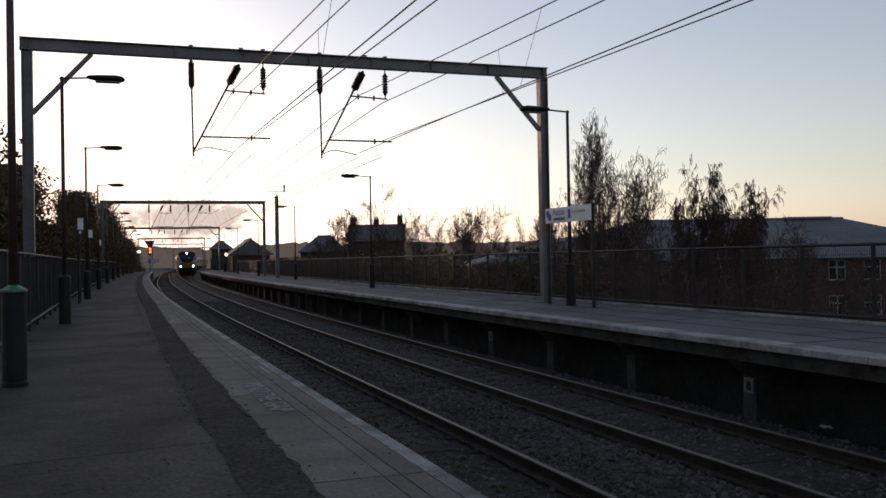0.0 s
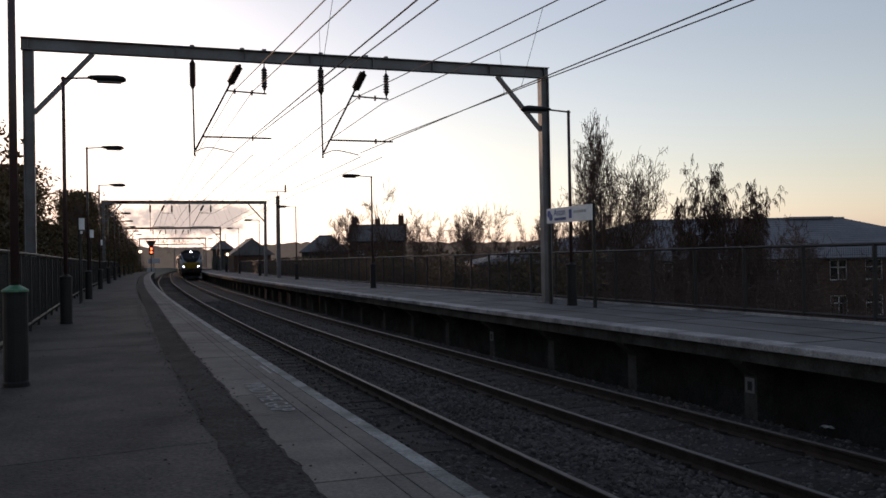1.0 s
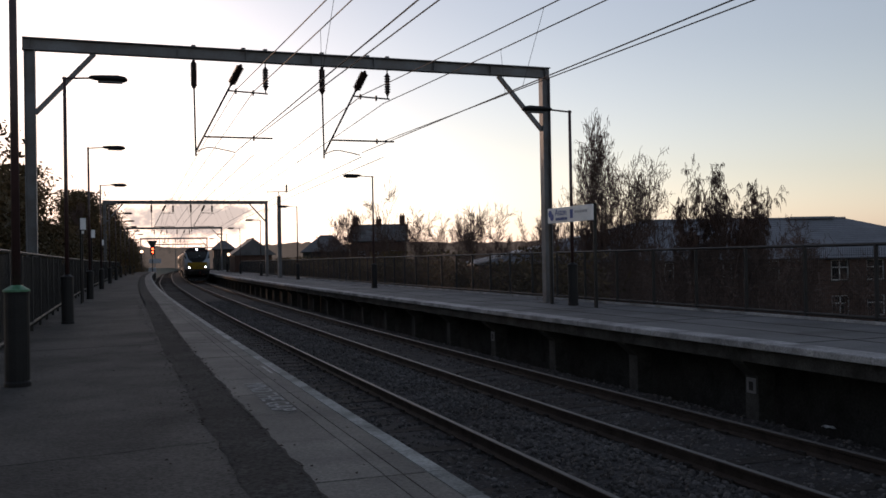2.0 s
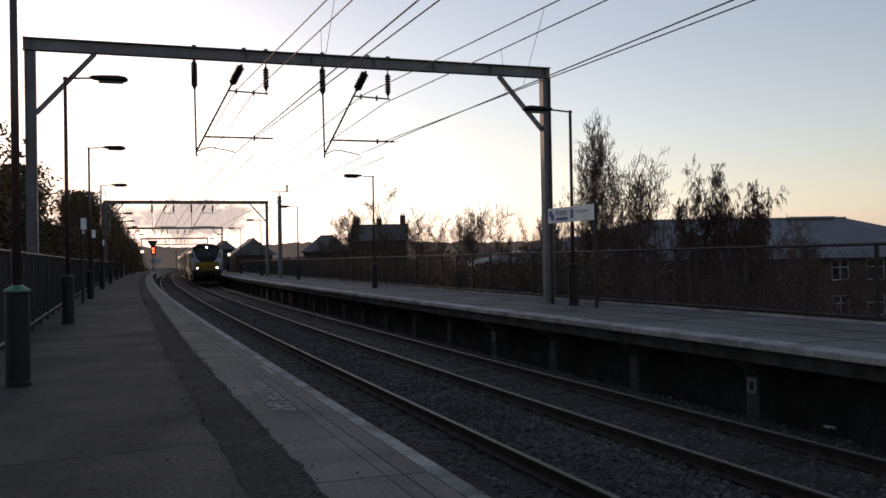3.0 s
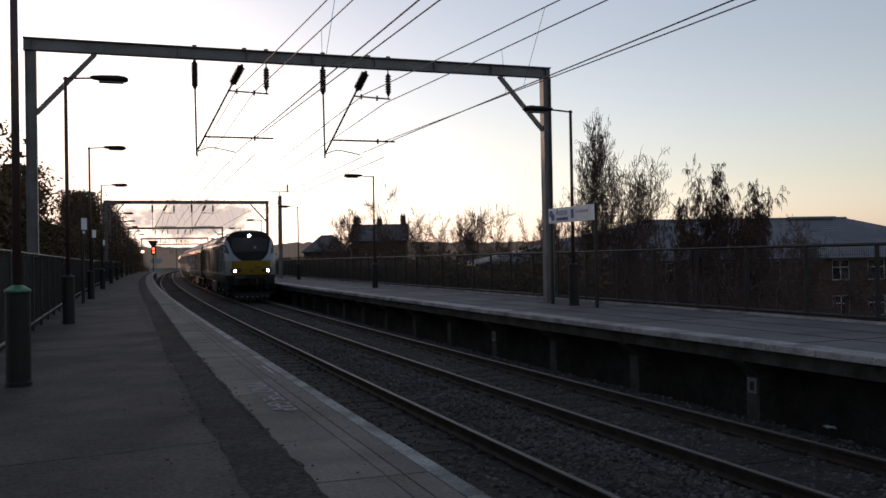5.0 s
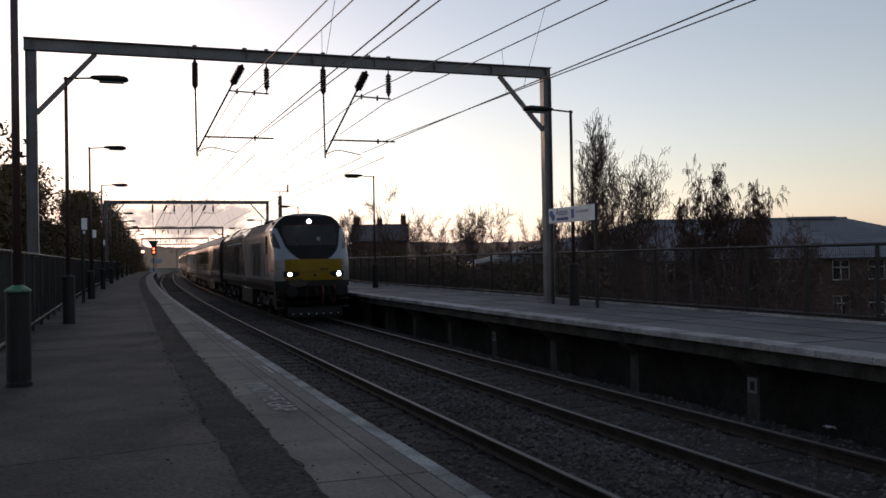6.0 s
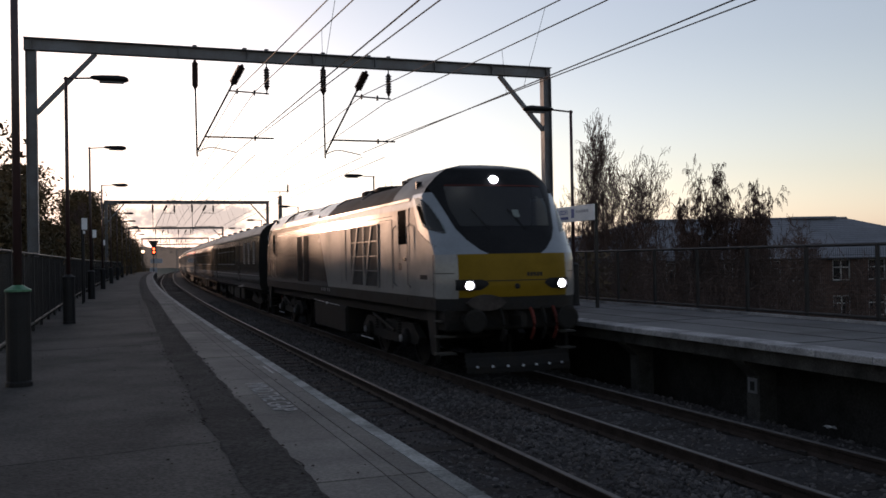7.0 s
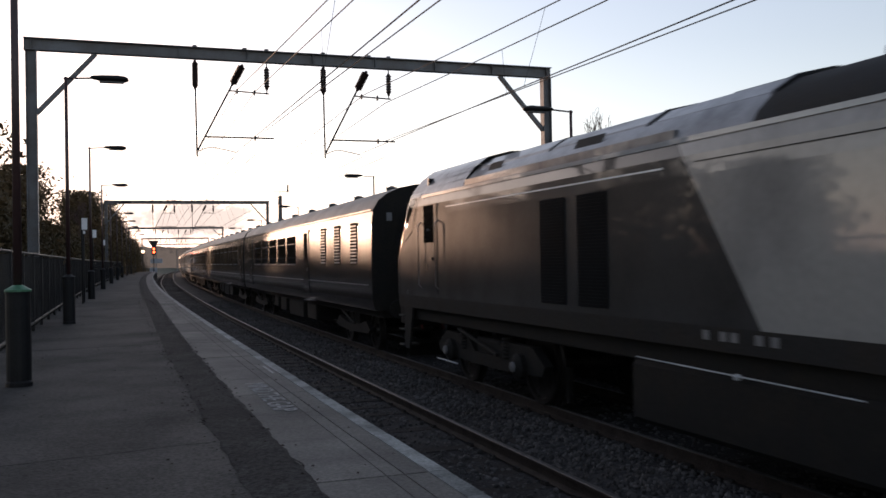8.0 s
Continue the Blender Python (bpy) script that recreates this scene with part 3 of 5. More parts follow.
# ---------------------------------------------------------------- overhead line
COL_L, COL_R, BEAM = -6.72, 5.98, 7.09


def h_section(bm, w, d, z0, z1, x, y):
    a, t, h = w / 2, 0.018, 0.008
    bm.free()
    return prism([(x + p, y + q) for p, q in ((-a, -d / 2), (-a + t, -d / 2), (-a + t, -h), (a - t, -h), (a - t, -d / 2), (a, -d / 2), (a, d / 2), (a - t, d / 2), (a - t, h), (-a + t, h), (-a + t, d / 2), (-a, d / 2))], z0, z1, "z")


def insulator(bm, a, b, sheds=7, r=0.085):
    a, b = Vector(a), Vector(b)
    q = (b - a).to_track_quat("Z", "Y")
    m = Matrix.Translation(a) @ q.to_matrix().to_4x4()
    h = (b - a).length
    prof = [(0.025, 0)]
    for i in range(sheds):
        z = h * (0.1 + 0.8 * i / sheds)
        prof += [(0.055, z), (r, z + h * 0.03), (0.055, z + h * 0.08)]
    prof += [(0.025, h)]
    return lathe(bm, prof, m, 10)


def gantry(s, zl=-0.8, spanl=COL_L, spanr=COL_R):
    g = thing("overhead_gantry", line_pose(s), "grey steel overhead line gantry spanning both tracks", "gantry", "overhead gantries")
    for x, z0 in ((spanl, zl), (spanr, ZR - 0.01)):
        part("column", h_section(bmesh.new(), 0.23, 0.23, z0, BEAM - 0.14, x, 0), STEEL, g)
        part("base_plate", boxed(x - 0.2, x + 0.2, -0.2, 0.2, z0, z0 + 0.03), STEEL, g)
        k = 1 if x < 0 else -1
        bm = bmesh.new()
        q = Matrix.Translation((x + k * 0.1, 0, BEAM - 1.55)) @ Matrix.Rotation(k * math.atan2(1.25, 1.4), 4, "Y")
        box(bm, -0.05, 0.05, -0.05, 0.05, 0, math.hypot(1.25, 1.4), q)
        part("knee_brace", bm, STEEL, g)
    f, t, h = 0.1, 0.018, 0.007
    beam = part("beam", prism([(p, BEAM + q) for p, q in ((-f, -0.14), (f, -0.14), (f, -0.14 + t), (h, -0.14 + t), (h, 0.14 - t), (f, 0.14 - t), (f, 0.14), (-f, 0.14), (-f, 0.14 - t), (-h, 0.14 - t), (-h, -0.14 + t), (-f, -0.14 + t))], spanl - 0.15, spanr + 0.15, "x"), STEEL, g)
    for x in np.linspace(spanl, spanr, 9):
        for k in (-1, 1):
            part("stiffener", boxed(x - 0.006, x + 0.006, *sorted((k * 0.008, k * 0.095)), BEAM - 0.121, BEAM + 0.121), STEEL, beam)
    for c in (0.0, 3.07):
        d = part("drop_tube", rod(bmesh.new(), (-3.18 + c, 0, BEAM - 0.55), (-3.16 + c, 0, 4.66), 0.022), DARKSTEEL, g)
        part("insulator", insulator(bmesh.new(), (-3.18 + c, 0, BEAM - 0.16), (-3.18 + c, 0, BEAM - 0.85), 11), INSUL, d, "ribbed brown insulator")
        a, b = Vector((-2.02 + c, 0, BEAM - 0.12)), Vector((-3.14 + c, 0, 4.8))
        t = part("stay_tube", rod(bmesh.new(), a + (b - a) * 0.2, b, 0.024), DARKSTEEL, g)
        part("insulator", insulator(bmesh.new(), a + (b - a) * 0.04, a + (b - a) * 0.28, 11, 0.11), INSUL, t, "ribbed brown insulator")
        h = part("hanger", rod(bmesh.new(), (-1.5 + c, 0, BEAM - 0.1), (-1.5 + c, 0, 6.2), 0.016), DARKSTEEL, g)
        part("insulator", insulator(bmesh.new(), (-1.5 + c, 0, BEAM - 0.24), (-1.5 + c, 0, 6.28), 7), INSUL, h, "ribbed brown insulator")
        part("messenger_arm", rod(bmesh.new(), (-2.42 + c, 0, 6.24), (-1.45 + c, 0, 6.2), 0.02), DARKSTEEL, g)
        part("registration_tube", rod(bmesh.new(), (-2.95 + c, 0, 5.12), (-1.35 + c, 0, 5.12), 0.022), DARKSTEEL, g)
        for x, z in ((-2.21, 6.235), (-1.8, 6.215), (-1.8, 5.12)):
            part("clamp", boxed(x + c - 0.02, x + c + 0.02, -0.03, 0.03, z - 0.07, z + 0.06, 0.006), DARKSTEEL, g)
        for x in (-3.18, -2.02, -1.5):
            part("top_bolt", boxed(x + c - 0.05, x + c + 0.05, -0.06, 0.06, BEAM + 0.141, BEAM + 0.19, 0.01), STEEL, g)
        arm = [Vector((-3.15 + c + 0.9 * u, 0, 4.76 + 0.13 * math.sin(min(1, u * 1.9) * math.pi * 0.62) - 0.12 * u * u)) for u in np.linspace(0, 1, 9)]
        part("steady_arm", tube(bmesh.new(), arm, 0.014), DARKSTEEL, g)
    return g


GANTRIES = (-34.0, 20.75, 75.5, 132.0, 188.0, 246.0, 305.0)
for s in GANTRIES:
    gantry(s)


# each wire at the gantries: its offset, its height, and its offset at the gantry behind the platform, where it runs out
NEAR_WIRES = (("carrier_wire", -2.21, 6.26, -0.32), ("carrier_wire", -1.80, 6.23, -0.36), ("contact_wire", -2.25, 4.76, -1.48), ("contact_wire", -1.80, 5.10, -0.24))
FAR_WIRES = (("carrier_wire", 0.92, 6.28, 4.36), ("carrier_wire", 1.47, 6.09, 3.56), ("contact_wire", 0.87, 4.82, 2.20), ("contact_wire", 1.43, 5.12, 4.44))


def wires():
    ends = (-80.0,) + GANTRIES + (372.0,)
    for table in (NEAR_WIRES, FAR_WIRES):
        for a, b in zip(ends[:-1], ends[1:]):
            w = thing("overhead_wire", None, "thin dark contact wires hung from sagging carriers", "overhead wire", "overhead wires")
            k = ends.index(a)
            lines = []
            for name, o, z, behind in table:
                swing = 0.7 if name == "contact_wire" else 0.0
                o0 = behind if k <= 1 else o + swing * (k % 2)
                o1 = behind if k == 0 else o + swing * ((k + 1) % 2)
                if k > 1 and name == "contact_wire":
                    z = 4.72
                sag = 1.3 if name == "carrier_wire" else 0.0
                pts = [on_line(a + (b - a) * u, o0 + (o1 - o0) * u, z - sag * u * (1 - u)) for u in np.linspace(0, 1, 25)]
                lines.append(pts)
                part(name, tube(bmesh.new(), pts, 0.011 if sag else 0.010, 5), WIRE, w)
            for q in (0, 1):
                for i in (4 + q, 8 + q, 12 + q, 16 + q, 20 + q):
                    part("dropper", rod(bmesh.new(), lines[q][i], lines[q + 2][i], 0.004, seg=4), WIRE, w)


wires()
# ---------------------------------------------------------------- the train
SECTION = [(1.335, 1.22), (1.345, 1.45), (1.345, 2.1), (1.345, 2.9), (1.338, 3.1), (1.312, 3.28), (1.24, 3.42), (1.07, 3.62), (0.84, 3.79), (0.44, 3.89), (0.0, 3.91)]
TOP = 3.91
LOCO = 20.5


def half(z):
    return float(np.interp(z, [p[1] for p in SECTION], [p[0] for p in SECTION]))


def nose(x, z):
    """How far forward the cab's front reaches at (x, z)."""
    lean = float(np.interp(z, (0.9, 1.3, 1.66, 2.15, 2.25, 2.6, 3.0, 3.35, 3.6, 3.8, TOP), (0.02, 0.10, 0.14, 0.10, 0.04, -0.2, -0.48, -0.72, -0.88, -1.04, -1.5)))
    return lean - 0.2 - 0.46 * (abs(x) / 1.345) ** 4


def at_nose(x, z, out=0.0):
    return Vector((x, nose(x, z) + out, z))


def patch(z0, z1, left, right, nz=12, nx=16, out=0.0):
    rows = []
    for i in range(nz + 1):
        z = z0 + (z1 - z0) * i / nz
        a, b = left(z), right(z)
        rows.append([at_nose(a + (b - a) * j / nx, z, out) for j in range(nx + 1)])
    return sheet(rows)


def mask_edge(z):
    return min(half(z), float(np.interp(z, (2.2, 2.28, 2.44, 2.65, 2.88, 3.14, 3.3, 3.42), (0.50, 0.64, 0.81, 0.95, 1.02, 1.10, 1.15, 1.2))))


def shell(d, z, out=0.0):
    """The point of the cab's skin at the distance d behind the front, on the corner or on the flat side."""
    h = half(z)
    flat = -nose(h, z)
    if d >= flat:
        return Vector((h + out, -d, z))
    u = max(0.0, (nose(0, z) + d) / 0.46)
    return Vector((1.345 * u ** 0.25 + out * 0.7, -d + out * 0.7, z))


# the cab's side window and the pale band round it, as (height, distance behind the front)
PANE_BACK = ((2.575, 0.62), (2.65, 0.9), (2.73, 1.17), (2.8, 1.24), (3.0, 1.44), (3.26, 1.72))
PANE_FRONT = ((2.575, 0.60), (2.7, 0.70), (2.9, 0.89), (3.1, 1.10), (3.2, 1.24), (3.26, 1.48))
BAND_BACK = ((2.36, 0.62), (2.46, 0.95), (2.56, 1.25), (2.65, 1.46), (2.8, 1.54), (3.1, 1.72), (3.34, 1.92))


def along(table, z):
    return float(np.interp(z, [p[0] for p in table], [p[1] for p in table]))


def in_pane(d, z):
    return 2.575 < z < 3.26 and along(PANE_FRONT, z) < d < along(PANE_BACK, z)


def cab_skin(z0, z1, d_back, k, flip, out=0.0, step=0.035, front=None, back=None, keep=None):
    """The skin of a cab's side between two heights, from the corner back, open where keep says no; k: which side."""
    bm = bmesh.new()
    nz, rows = max(1, int((z1 - z0) / step)), []
    for i in range(nz + 1):
        z = z0 + (z1 - z0) * i / nz
        a, b = (front(z) if front else -nose(half(z), z)), (back(z) if back else d_back)
        n = 46
        row = []
        for j in range(n + 1):
            d = a + (b - a) * j / n
            q = shell(d, z, out)
            row.append((bm.verts.new((k * q.x, -LOCO - q.y if flip else q.y, z)), d, z))
        rows.append(row)
    for r, t in zip(rows[:-1], rows[1:]):
        for j in range(len(r) - 1):
            d, z = (r[j][1] + t[j + 1][1]) / 2, (r[j][2] + t[j][2]) / 2
            if keep is None or keep(d, z):
                bm.faces.new((r[j][0], r[j + 1][0], t[j + 1][0], t[j][0]))
    bmesh.ops.delete(bm, geom=[v for v in bm.verts if not v.link_faces], context="VERTS")
    if (k > 0) != flip:
        bmesh.ops.reverse_faces(bm, faces=bm.faces)
    return bm


def side_panel(x, outline, t, inset=0.0):
    """A panel on the flat side: outline of (distance behind the front, height)."""
    lo, hi = (x, x + t) if x > 0 else (x - t, x)
    return prism([(-d, z) for d, z in outline], lo, hi, "x")


def rect(d0, d1, z0, z1):
    return [(d0, z0), (d1, z0), (d1, z1), (d0, z1)]


def cab_end(loco, flip):
    """The parts of one cab; flip turns them to the other end."""
    m = pose(0, -LOCO, 0, 0, 0, 180) if flip else pose(0, 0, 0)

    def put(name, bm, mat, label="", smooth=False, parent=None):
        ob = part(name, bm, mat, parent or loco, label, smooth)
        if parent is None:
            ob.matrix_basis = m
        return ob
    front = put("nose_panel", patch(1.45, 2.2, lambda z: -1.03, lambda z: 1.03, 10, 24), YELLOW, "bright yellow warning panel", True)
    def pane(z):
        return min(0.97, mask_edge(z) - 0.1)
    put("cab_mask", patch(2.2, 2.7, lambda z: -mask_edge(z), mask_edge, 10, 30), MASK, "black surround of the windscreen", True)
    put("brow", patch(3.44, TOP, lambda z: -mask_edge(z), mask_edge, 14, 30), MASK, "black brow over the windscreen", True)
    put("brow_line", patch(3.455, 3.47, lambda z: -0.95, lambda z: 0.95, 1, 16, 0.006), RED, "thin dark red line over the windscreen")
    for k in (-1, 1):
        put("screen_pillar", patch(2.7, 3.44, *((pane, mask_edge) if k > 0 else (lambda z: -mask_edge(z), lambda z: -pane(z))), 16, 6), MASK, "black screen pillar", True)
    for k in (-1, 1):
        put("cheek", patch(2.2, 2.44, *((lambda z: mask_edge(z), half) if k > 0 else (lambda z: -half(z), lambda z: -mask_edge(z))), 6, 8), PALE, "pale blue-silver sweep beside the windscreen", True)
        put("corner_panel", patch(1.43, 2.2, *((lambda z: 1.03, half) if k > 0 else (lambda z: -half(z), lambda z: -1.03)), 8, 8), SILVER, "silver corner panel", True)
        h = put("headlight_recess", patch(1.575, 1.76, *((lambda z: 0.52 + 6 * abs(z - 1.68) ** 1.3 * 0.5, lambda z: 1.08) if k > 0 else (lambda z: -1.08, lambda z: -0.52 - 6 * abs(z - 1.68) ** 1.3 * 0.5)), 6, 8, 0.006), MASK, "black headlight recess", True)
        c = at_nose(0.876 * k, 1.662, 0.012)
        mm = Matrix.Translation(c) @ Matrix.Rotation(-math.pi / 2, 4, "X") @ Matrix.Rotation(0, 4, "Y")
        part("headlight", lathe(bmesh.new(), [(0.068, -0.05), (0.068, 0.014), (0.02, 0.02)], mm, 18), WINDOW if flip else LIT, h, "round headlight" if flip else "round lit white headlight")
        part("headlight_ring", lathe(bmesh.new(), [(0.105, -0.06), (0.1, 0.065), (0.078, 0.07), (0.076, -0.058), (0.1, -0.06)], mm, 18), MASK, h, "deep black ring round the headlight")
        b = put("buffer", lathe(bmesh.new(), [(0.11, 0), (0.11, 0.3), (0.075, 0.31), (0.075, 0.44), (0.2, 0.45), (0.205, 0.48), (0.17, 0.5)], pose(0.87 * k, -0.34, 1.06, -90), 18), GRIME, "oval steel buffer")
    top = put("top_light", lathe(bmesh.new(), [(0.078, -0.1), (0.078, 0.0), (0.06, 0.012)], Matrix.Translation(at_nose(0, 3.58, 0.02)) @ Matrix.Rotation(-math.pi / 2 + 0.5, 4, "X"), 18), WINDOW if flip else LIT, "round headlight above the windscreen")
    put("windscreen", patch(2.7, 3.44, pane, lambda z: -pane(z), 10, 20, -0.004), CABGLASS, "dark tinted glass windscreen", True).visible_shadow = False
    for x in (-0.35, 0.35):
        w = bmesh.new()
        tube(w, [at_nose(x + 0.25 * u, 2.62 + 0.4 * u, 0.02) for u in (0, 0.5, 1)], 0.007, 5)
        put("wiper", w, MASK)
    put("cab_notice", patch(2.86, 3.0, lambda z: -0.33, lambda z: -0.2, 1, 1, -0.03), GREY, "small pale notice behind the windscreen")
    put("bulkhead", boxed(-1.2, 1.2, -2.02, -1.98, 1.3, 3.6), MASK, "dark cab bulkhead")
    put("control_desk", prism([(-1.9, 2.2), (-0.45, 2.2), (-0.62, 2.56), (-1.0, 2.62), (-1.2, 2.35), (-1.9, 2.3)], -1.15, 1.15, "x"), MASK, "dark driving desk")
    put("nose_seam", patch(1.725, 1.74, lambda z: -0.62, lambda z: 0.62, 1, 12, 0.004), MASK, "dark seam")
    put("badge", lathe(bmesh.new(), [(0.05, 0), (0.05, 0.01), (0.03, 0.015)], Matrix.Translation(at_nose(0, 1.63, 0.004)) @ Matrix.Rotation(-math.pi / 2, 4, "X"), 14), MASK, "round black badge")
    for i in range(5):
        put("number_bar", patch(1.80, 1.87, lambda z, i=i: -0.49 + i * 0.062, lambda z, i=i: -0.445 + i * 0.062, 1, 1, 0.004), MASK, "dark bar where the number stands")
    # chin, coupling, hoses, steps and plough
    put("chin", patch(1.22, 1.46, lambda z: -half(z), half, 5, 24, -0.01), CHASSIS, "dark chin under the yellow panel", True)
    put("buffer_beam", boxed(-1.25, 1.25, -1.0, -0.32, 0.86, 1.24, 0.03), GRIME)
    put("jumper_cover", prism([(0.25 + 0.72 * u, 1.36 + 0.14 * math.sin(u * math.pi) ** 0.6 * (1 if s > 0 else -1)) for s, us in ((1, np.linspace(0, 1, 9)), (-1, np.linspace(1, 0, 9)[1:-1])) for u in us], -0.06, 0.03), COVER, "dull brown cover plate under the headlight")
    put("coupling_hook", prism([(-0.05, 0.95), (0.05, 0.95), (0.06, 1.12), (0.0, 1.2), (-0.06, 1.12)], -0.4, 0.2), GRIME)
    for i, (x, mat) in enumerate(((-0.28, RED), (-0.72, RED), (-0.5, GRIME), (0.3, GRIME))):
        hose = [Vector((x, -0.15 + 0.16 * math.sin(u * 3.1), 1.25 - 0.55 * u)) for u in np.linspace(0, 1, 7)]
        put("brake_hose", tube(bmesh.new(), hose, 0.03, 7), mat)
    put("snow_plough", sheet([[(x, 0.02 - 0.16 * abs(x) + (0.1 if z < 0.4 else 0), z) for x in np.linspace(-0.98, 0.98, 9)] for z in (0.16, 0.27, 0.42, 0.5)]), GRIME, "dark snow plough low over the rails")
    for x in np.linspace(-0.8, 0.8, 7):
        put("plough_bolt", lathe(bmesh.new(), [(0.022, 0), (0.022, 0.012), (0.012, 0.016)], pose(x, 0.125 - 0.16 * abs(x), 0.27, -90), 8), GREY, "pale bolt head on the plough")
    for k in (-1, 1):
        put("step_panel", prism([(-1.25, 1.24), (-0.72, 1.24), (-0.72, 0.42), (-0.98, 0.42)], *sorted((k * 1.25, k * 1.29)), "x"), CHASSIS, "dark valance under the cab door")
        for z in (0.45, 0.75, 1.02):
            put("cab_step", boxed(min(k * 1.0, k * 1.32), max(k * 1.0, k * 1.32), -0.75, -0.45, z, z + 0.03), CONCRETE)
        put("step_frame", boxed(min(k * 1.24, k * 1.28), max(k * 1.24, k * 1.28), -0.82, -0.76, 0.4, 1.22), GRIME)
    return m


def louvres(name, loco, x, d0, d1, z0, z1, n, mat, back):
    g = part(name, side_panel(x, rect(d0, d1, z0, z1), 0.004), back, loco)
    bm = bmesh.new()
    k = 1 if x > 0 else -1
    for i in range(n):
        z = z0 + (z1 - z0) * (i + 0.5) / n
        q = Matrix.Translation((x + k * 0.014, 0, z)) @ Matrix.Rotation(k * 0.3, 4, "Y")
        box(bm, -0.002, 0.002, -d1, -d0, -0.5 * (z1 - z0) / n, 0.5 * (z1 - z0) / n, q)
    tagged(part("louvre_slats", bm, mat, g), "fine slats of the grille", kind="stuff")
    return g


def locomotive():
    l = thing("locomotive", None, "silver and dark grey diesel locomotive with a yellow nose", "locomotive")
    cab_end(l, False)
    cab_end(l, True)
    lower = [p for p in SECTION if 1.45 <= p[1] <= 3.28]
    upper = [p for p in SECTION if p[1] >= 3.28]

    def cut(z):
        return 10.45 - 1.15 * (3.16 - z) / 1.69

    def front(x, z):
        return -nose(x, z)

    def rear(x, z):
        return LOCO + nose(x, z)
    for k in (-1, 1):
        rows = [[(k * x, -(2.0 + (cut(z) - 2.0) * u), z) for u in np.linspace(0, 1, 12)] for x, z in lower]
        part("side_front", sheet(rows), SILVER, l, "silver body side")
        rows = [[(k * x, -(cut(z) + (LOCO - 2.0 - cut(z)) * u), z) for u in np.linspace(0, 1, 12)] for x, z in lower]
        part("side_rear", sheet(rows), ANTHRACITE, l, "dark grey body side behind a slanting edge")
        rows = [[(k * x, -(front(x, z) + (rear(x, z) - front(x, z)) * u), z) for u in np.linspace(0, 1, 8)] for x, z in SECTION[:2]]
        part("sole_bar", sheet(rows), CHASSIS, l, "dark band along the foot of the body")
        part("gutter", prism([(-2.0, 3.235), (-LOCO + 2.0, 3.235), (-LOCO + 2.0, 3.285), (-2.0, 3.285)], *sorted((k * 1.305, k * 1.334)), "x"), PALE, l, "thin bright gutter strip")
        part("waist_line", side_panel(k * 1.345, rect(10.75, 17.2, 3.0, 3.018), 0.004), WHITE, l, "thin white line")
        # the near-side fittings, from the cab back
        xs = k * 1.346
        for flip in (False, True):
            paint = ANTHRACITE if flip else SILVER
            part("cab_side", cab_skin(1.45, 2.36, 2.0, k, flip), paint, l, "rounded cab side", True)
            part("cab_side", cab_skin(2.36, 3.34, 2.0, k, flip, front=lambda z: along(BAND_BACK, z) - 0.03), paint, l, "cab side behind the window", True)
            part("window_sweep", cab_skin(2.36, 3.34, 0, k, flip, 0.005, 0.0165, front=lambda z: -nose(mask_edge(z), z), back=lambda z: along(BAND_BACK, z), keep=lambda d, z: not in_pane(d, z)), paint if flip else PALE, l, "pale sweep round the cab window", True)
            part("cab_window", cab_skin(2.575, 3.26, 0, k, flip, 0.009, 0.07, front=lambda z: along(PANE_FRONT, z) - 0.012, back=lambda z: along(PANE_BACK, z) + 0.012), CABGLASS, l, "slanted cab side window wrapping the corner", True).visible_shadow = False
            seams = [[shell(along(BAND_BACK, z), z, 0.004) for z in np.linspace(2.38, 2.65, 8)], [shell(0.64, z, 0.002) for z in np.linspace(1.45, 2.36, 6)], [shell(d, 1.87, 0.002) for d in np.linspace(0.28, 0.64, 7)]]
            for seam in seams:
                part("panel_gap", tube(bmesh.new(), [(k * q.x, -LOCO - q.y if flip else q.y, q.z) for q in seam], 0.006, 5), CHASSIS, l)
        for d in (2.03, LOCO - 2.85):
            door = part("cab_door", side_panel(xs, rect(d, d + 0.8, 1.52, 3.1), 0.008), SILVER if d < 5 else ANTHRACITE, l, "cab door with a dark window")
            part("door_window", side_panel(xs + k * 0.009, rect(d + 0.17, d + 0.68, 2.42, 3.08), 0.005), WINDOW, door, "dark door window")
            part("door_handle", side_panel(xs + k * 0.009, rect(d + 0.2, d + 0.34, 2.1, 2.16), 0.03), MASK, door)
            part("door_plate", side_panel(xs + k * 0.009, rect(d + 0.5, d + 0.68, 1.92, 2.06), 0.004), MASK, door)
            for e in (-0.06, 0.86):
                hr = bmesh.new()
                tube(hr, [Vector((xs, -(d + e), 1.6)), Vector((xs + k * 0.06, -(d + e), 1.66)), Vector((xs + k * 0.06, -(d + e), 2.74)), Vector((xs, -(d + e), 2.8))], 0.013, 6)
                part("handrail", hr, STEEL, l)
        for d0, d1, z0, z1 in ((3.16, 4.1, 1.54, 2.94), (7.15, 7.62, 1.6, 2.93), (6.68, 10.2, 3.02, 3.03), (3.16, 6.6, 3.0, 3.008)):
            for r in (rect(d0, d0 + 0.012, z0, z1), rect(d1 - 0.012, d1, z0, z1), rect(d0, d1, z1 - 0.01, z1)):
                part("panel_gap", side_panel(xs, r, 0.002), CHASSIS, l)
        part("access_panel", side_panel(xs, rect(3.19, 4.07, 1.56, 2.91), 0.006), SILVER, l)
        part("access_panel", side_panel(xs, rect(7.2, 7.57, 1.65, 2.88), 0.012), SILVER, l)
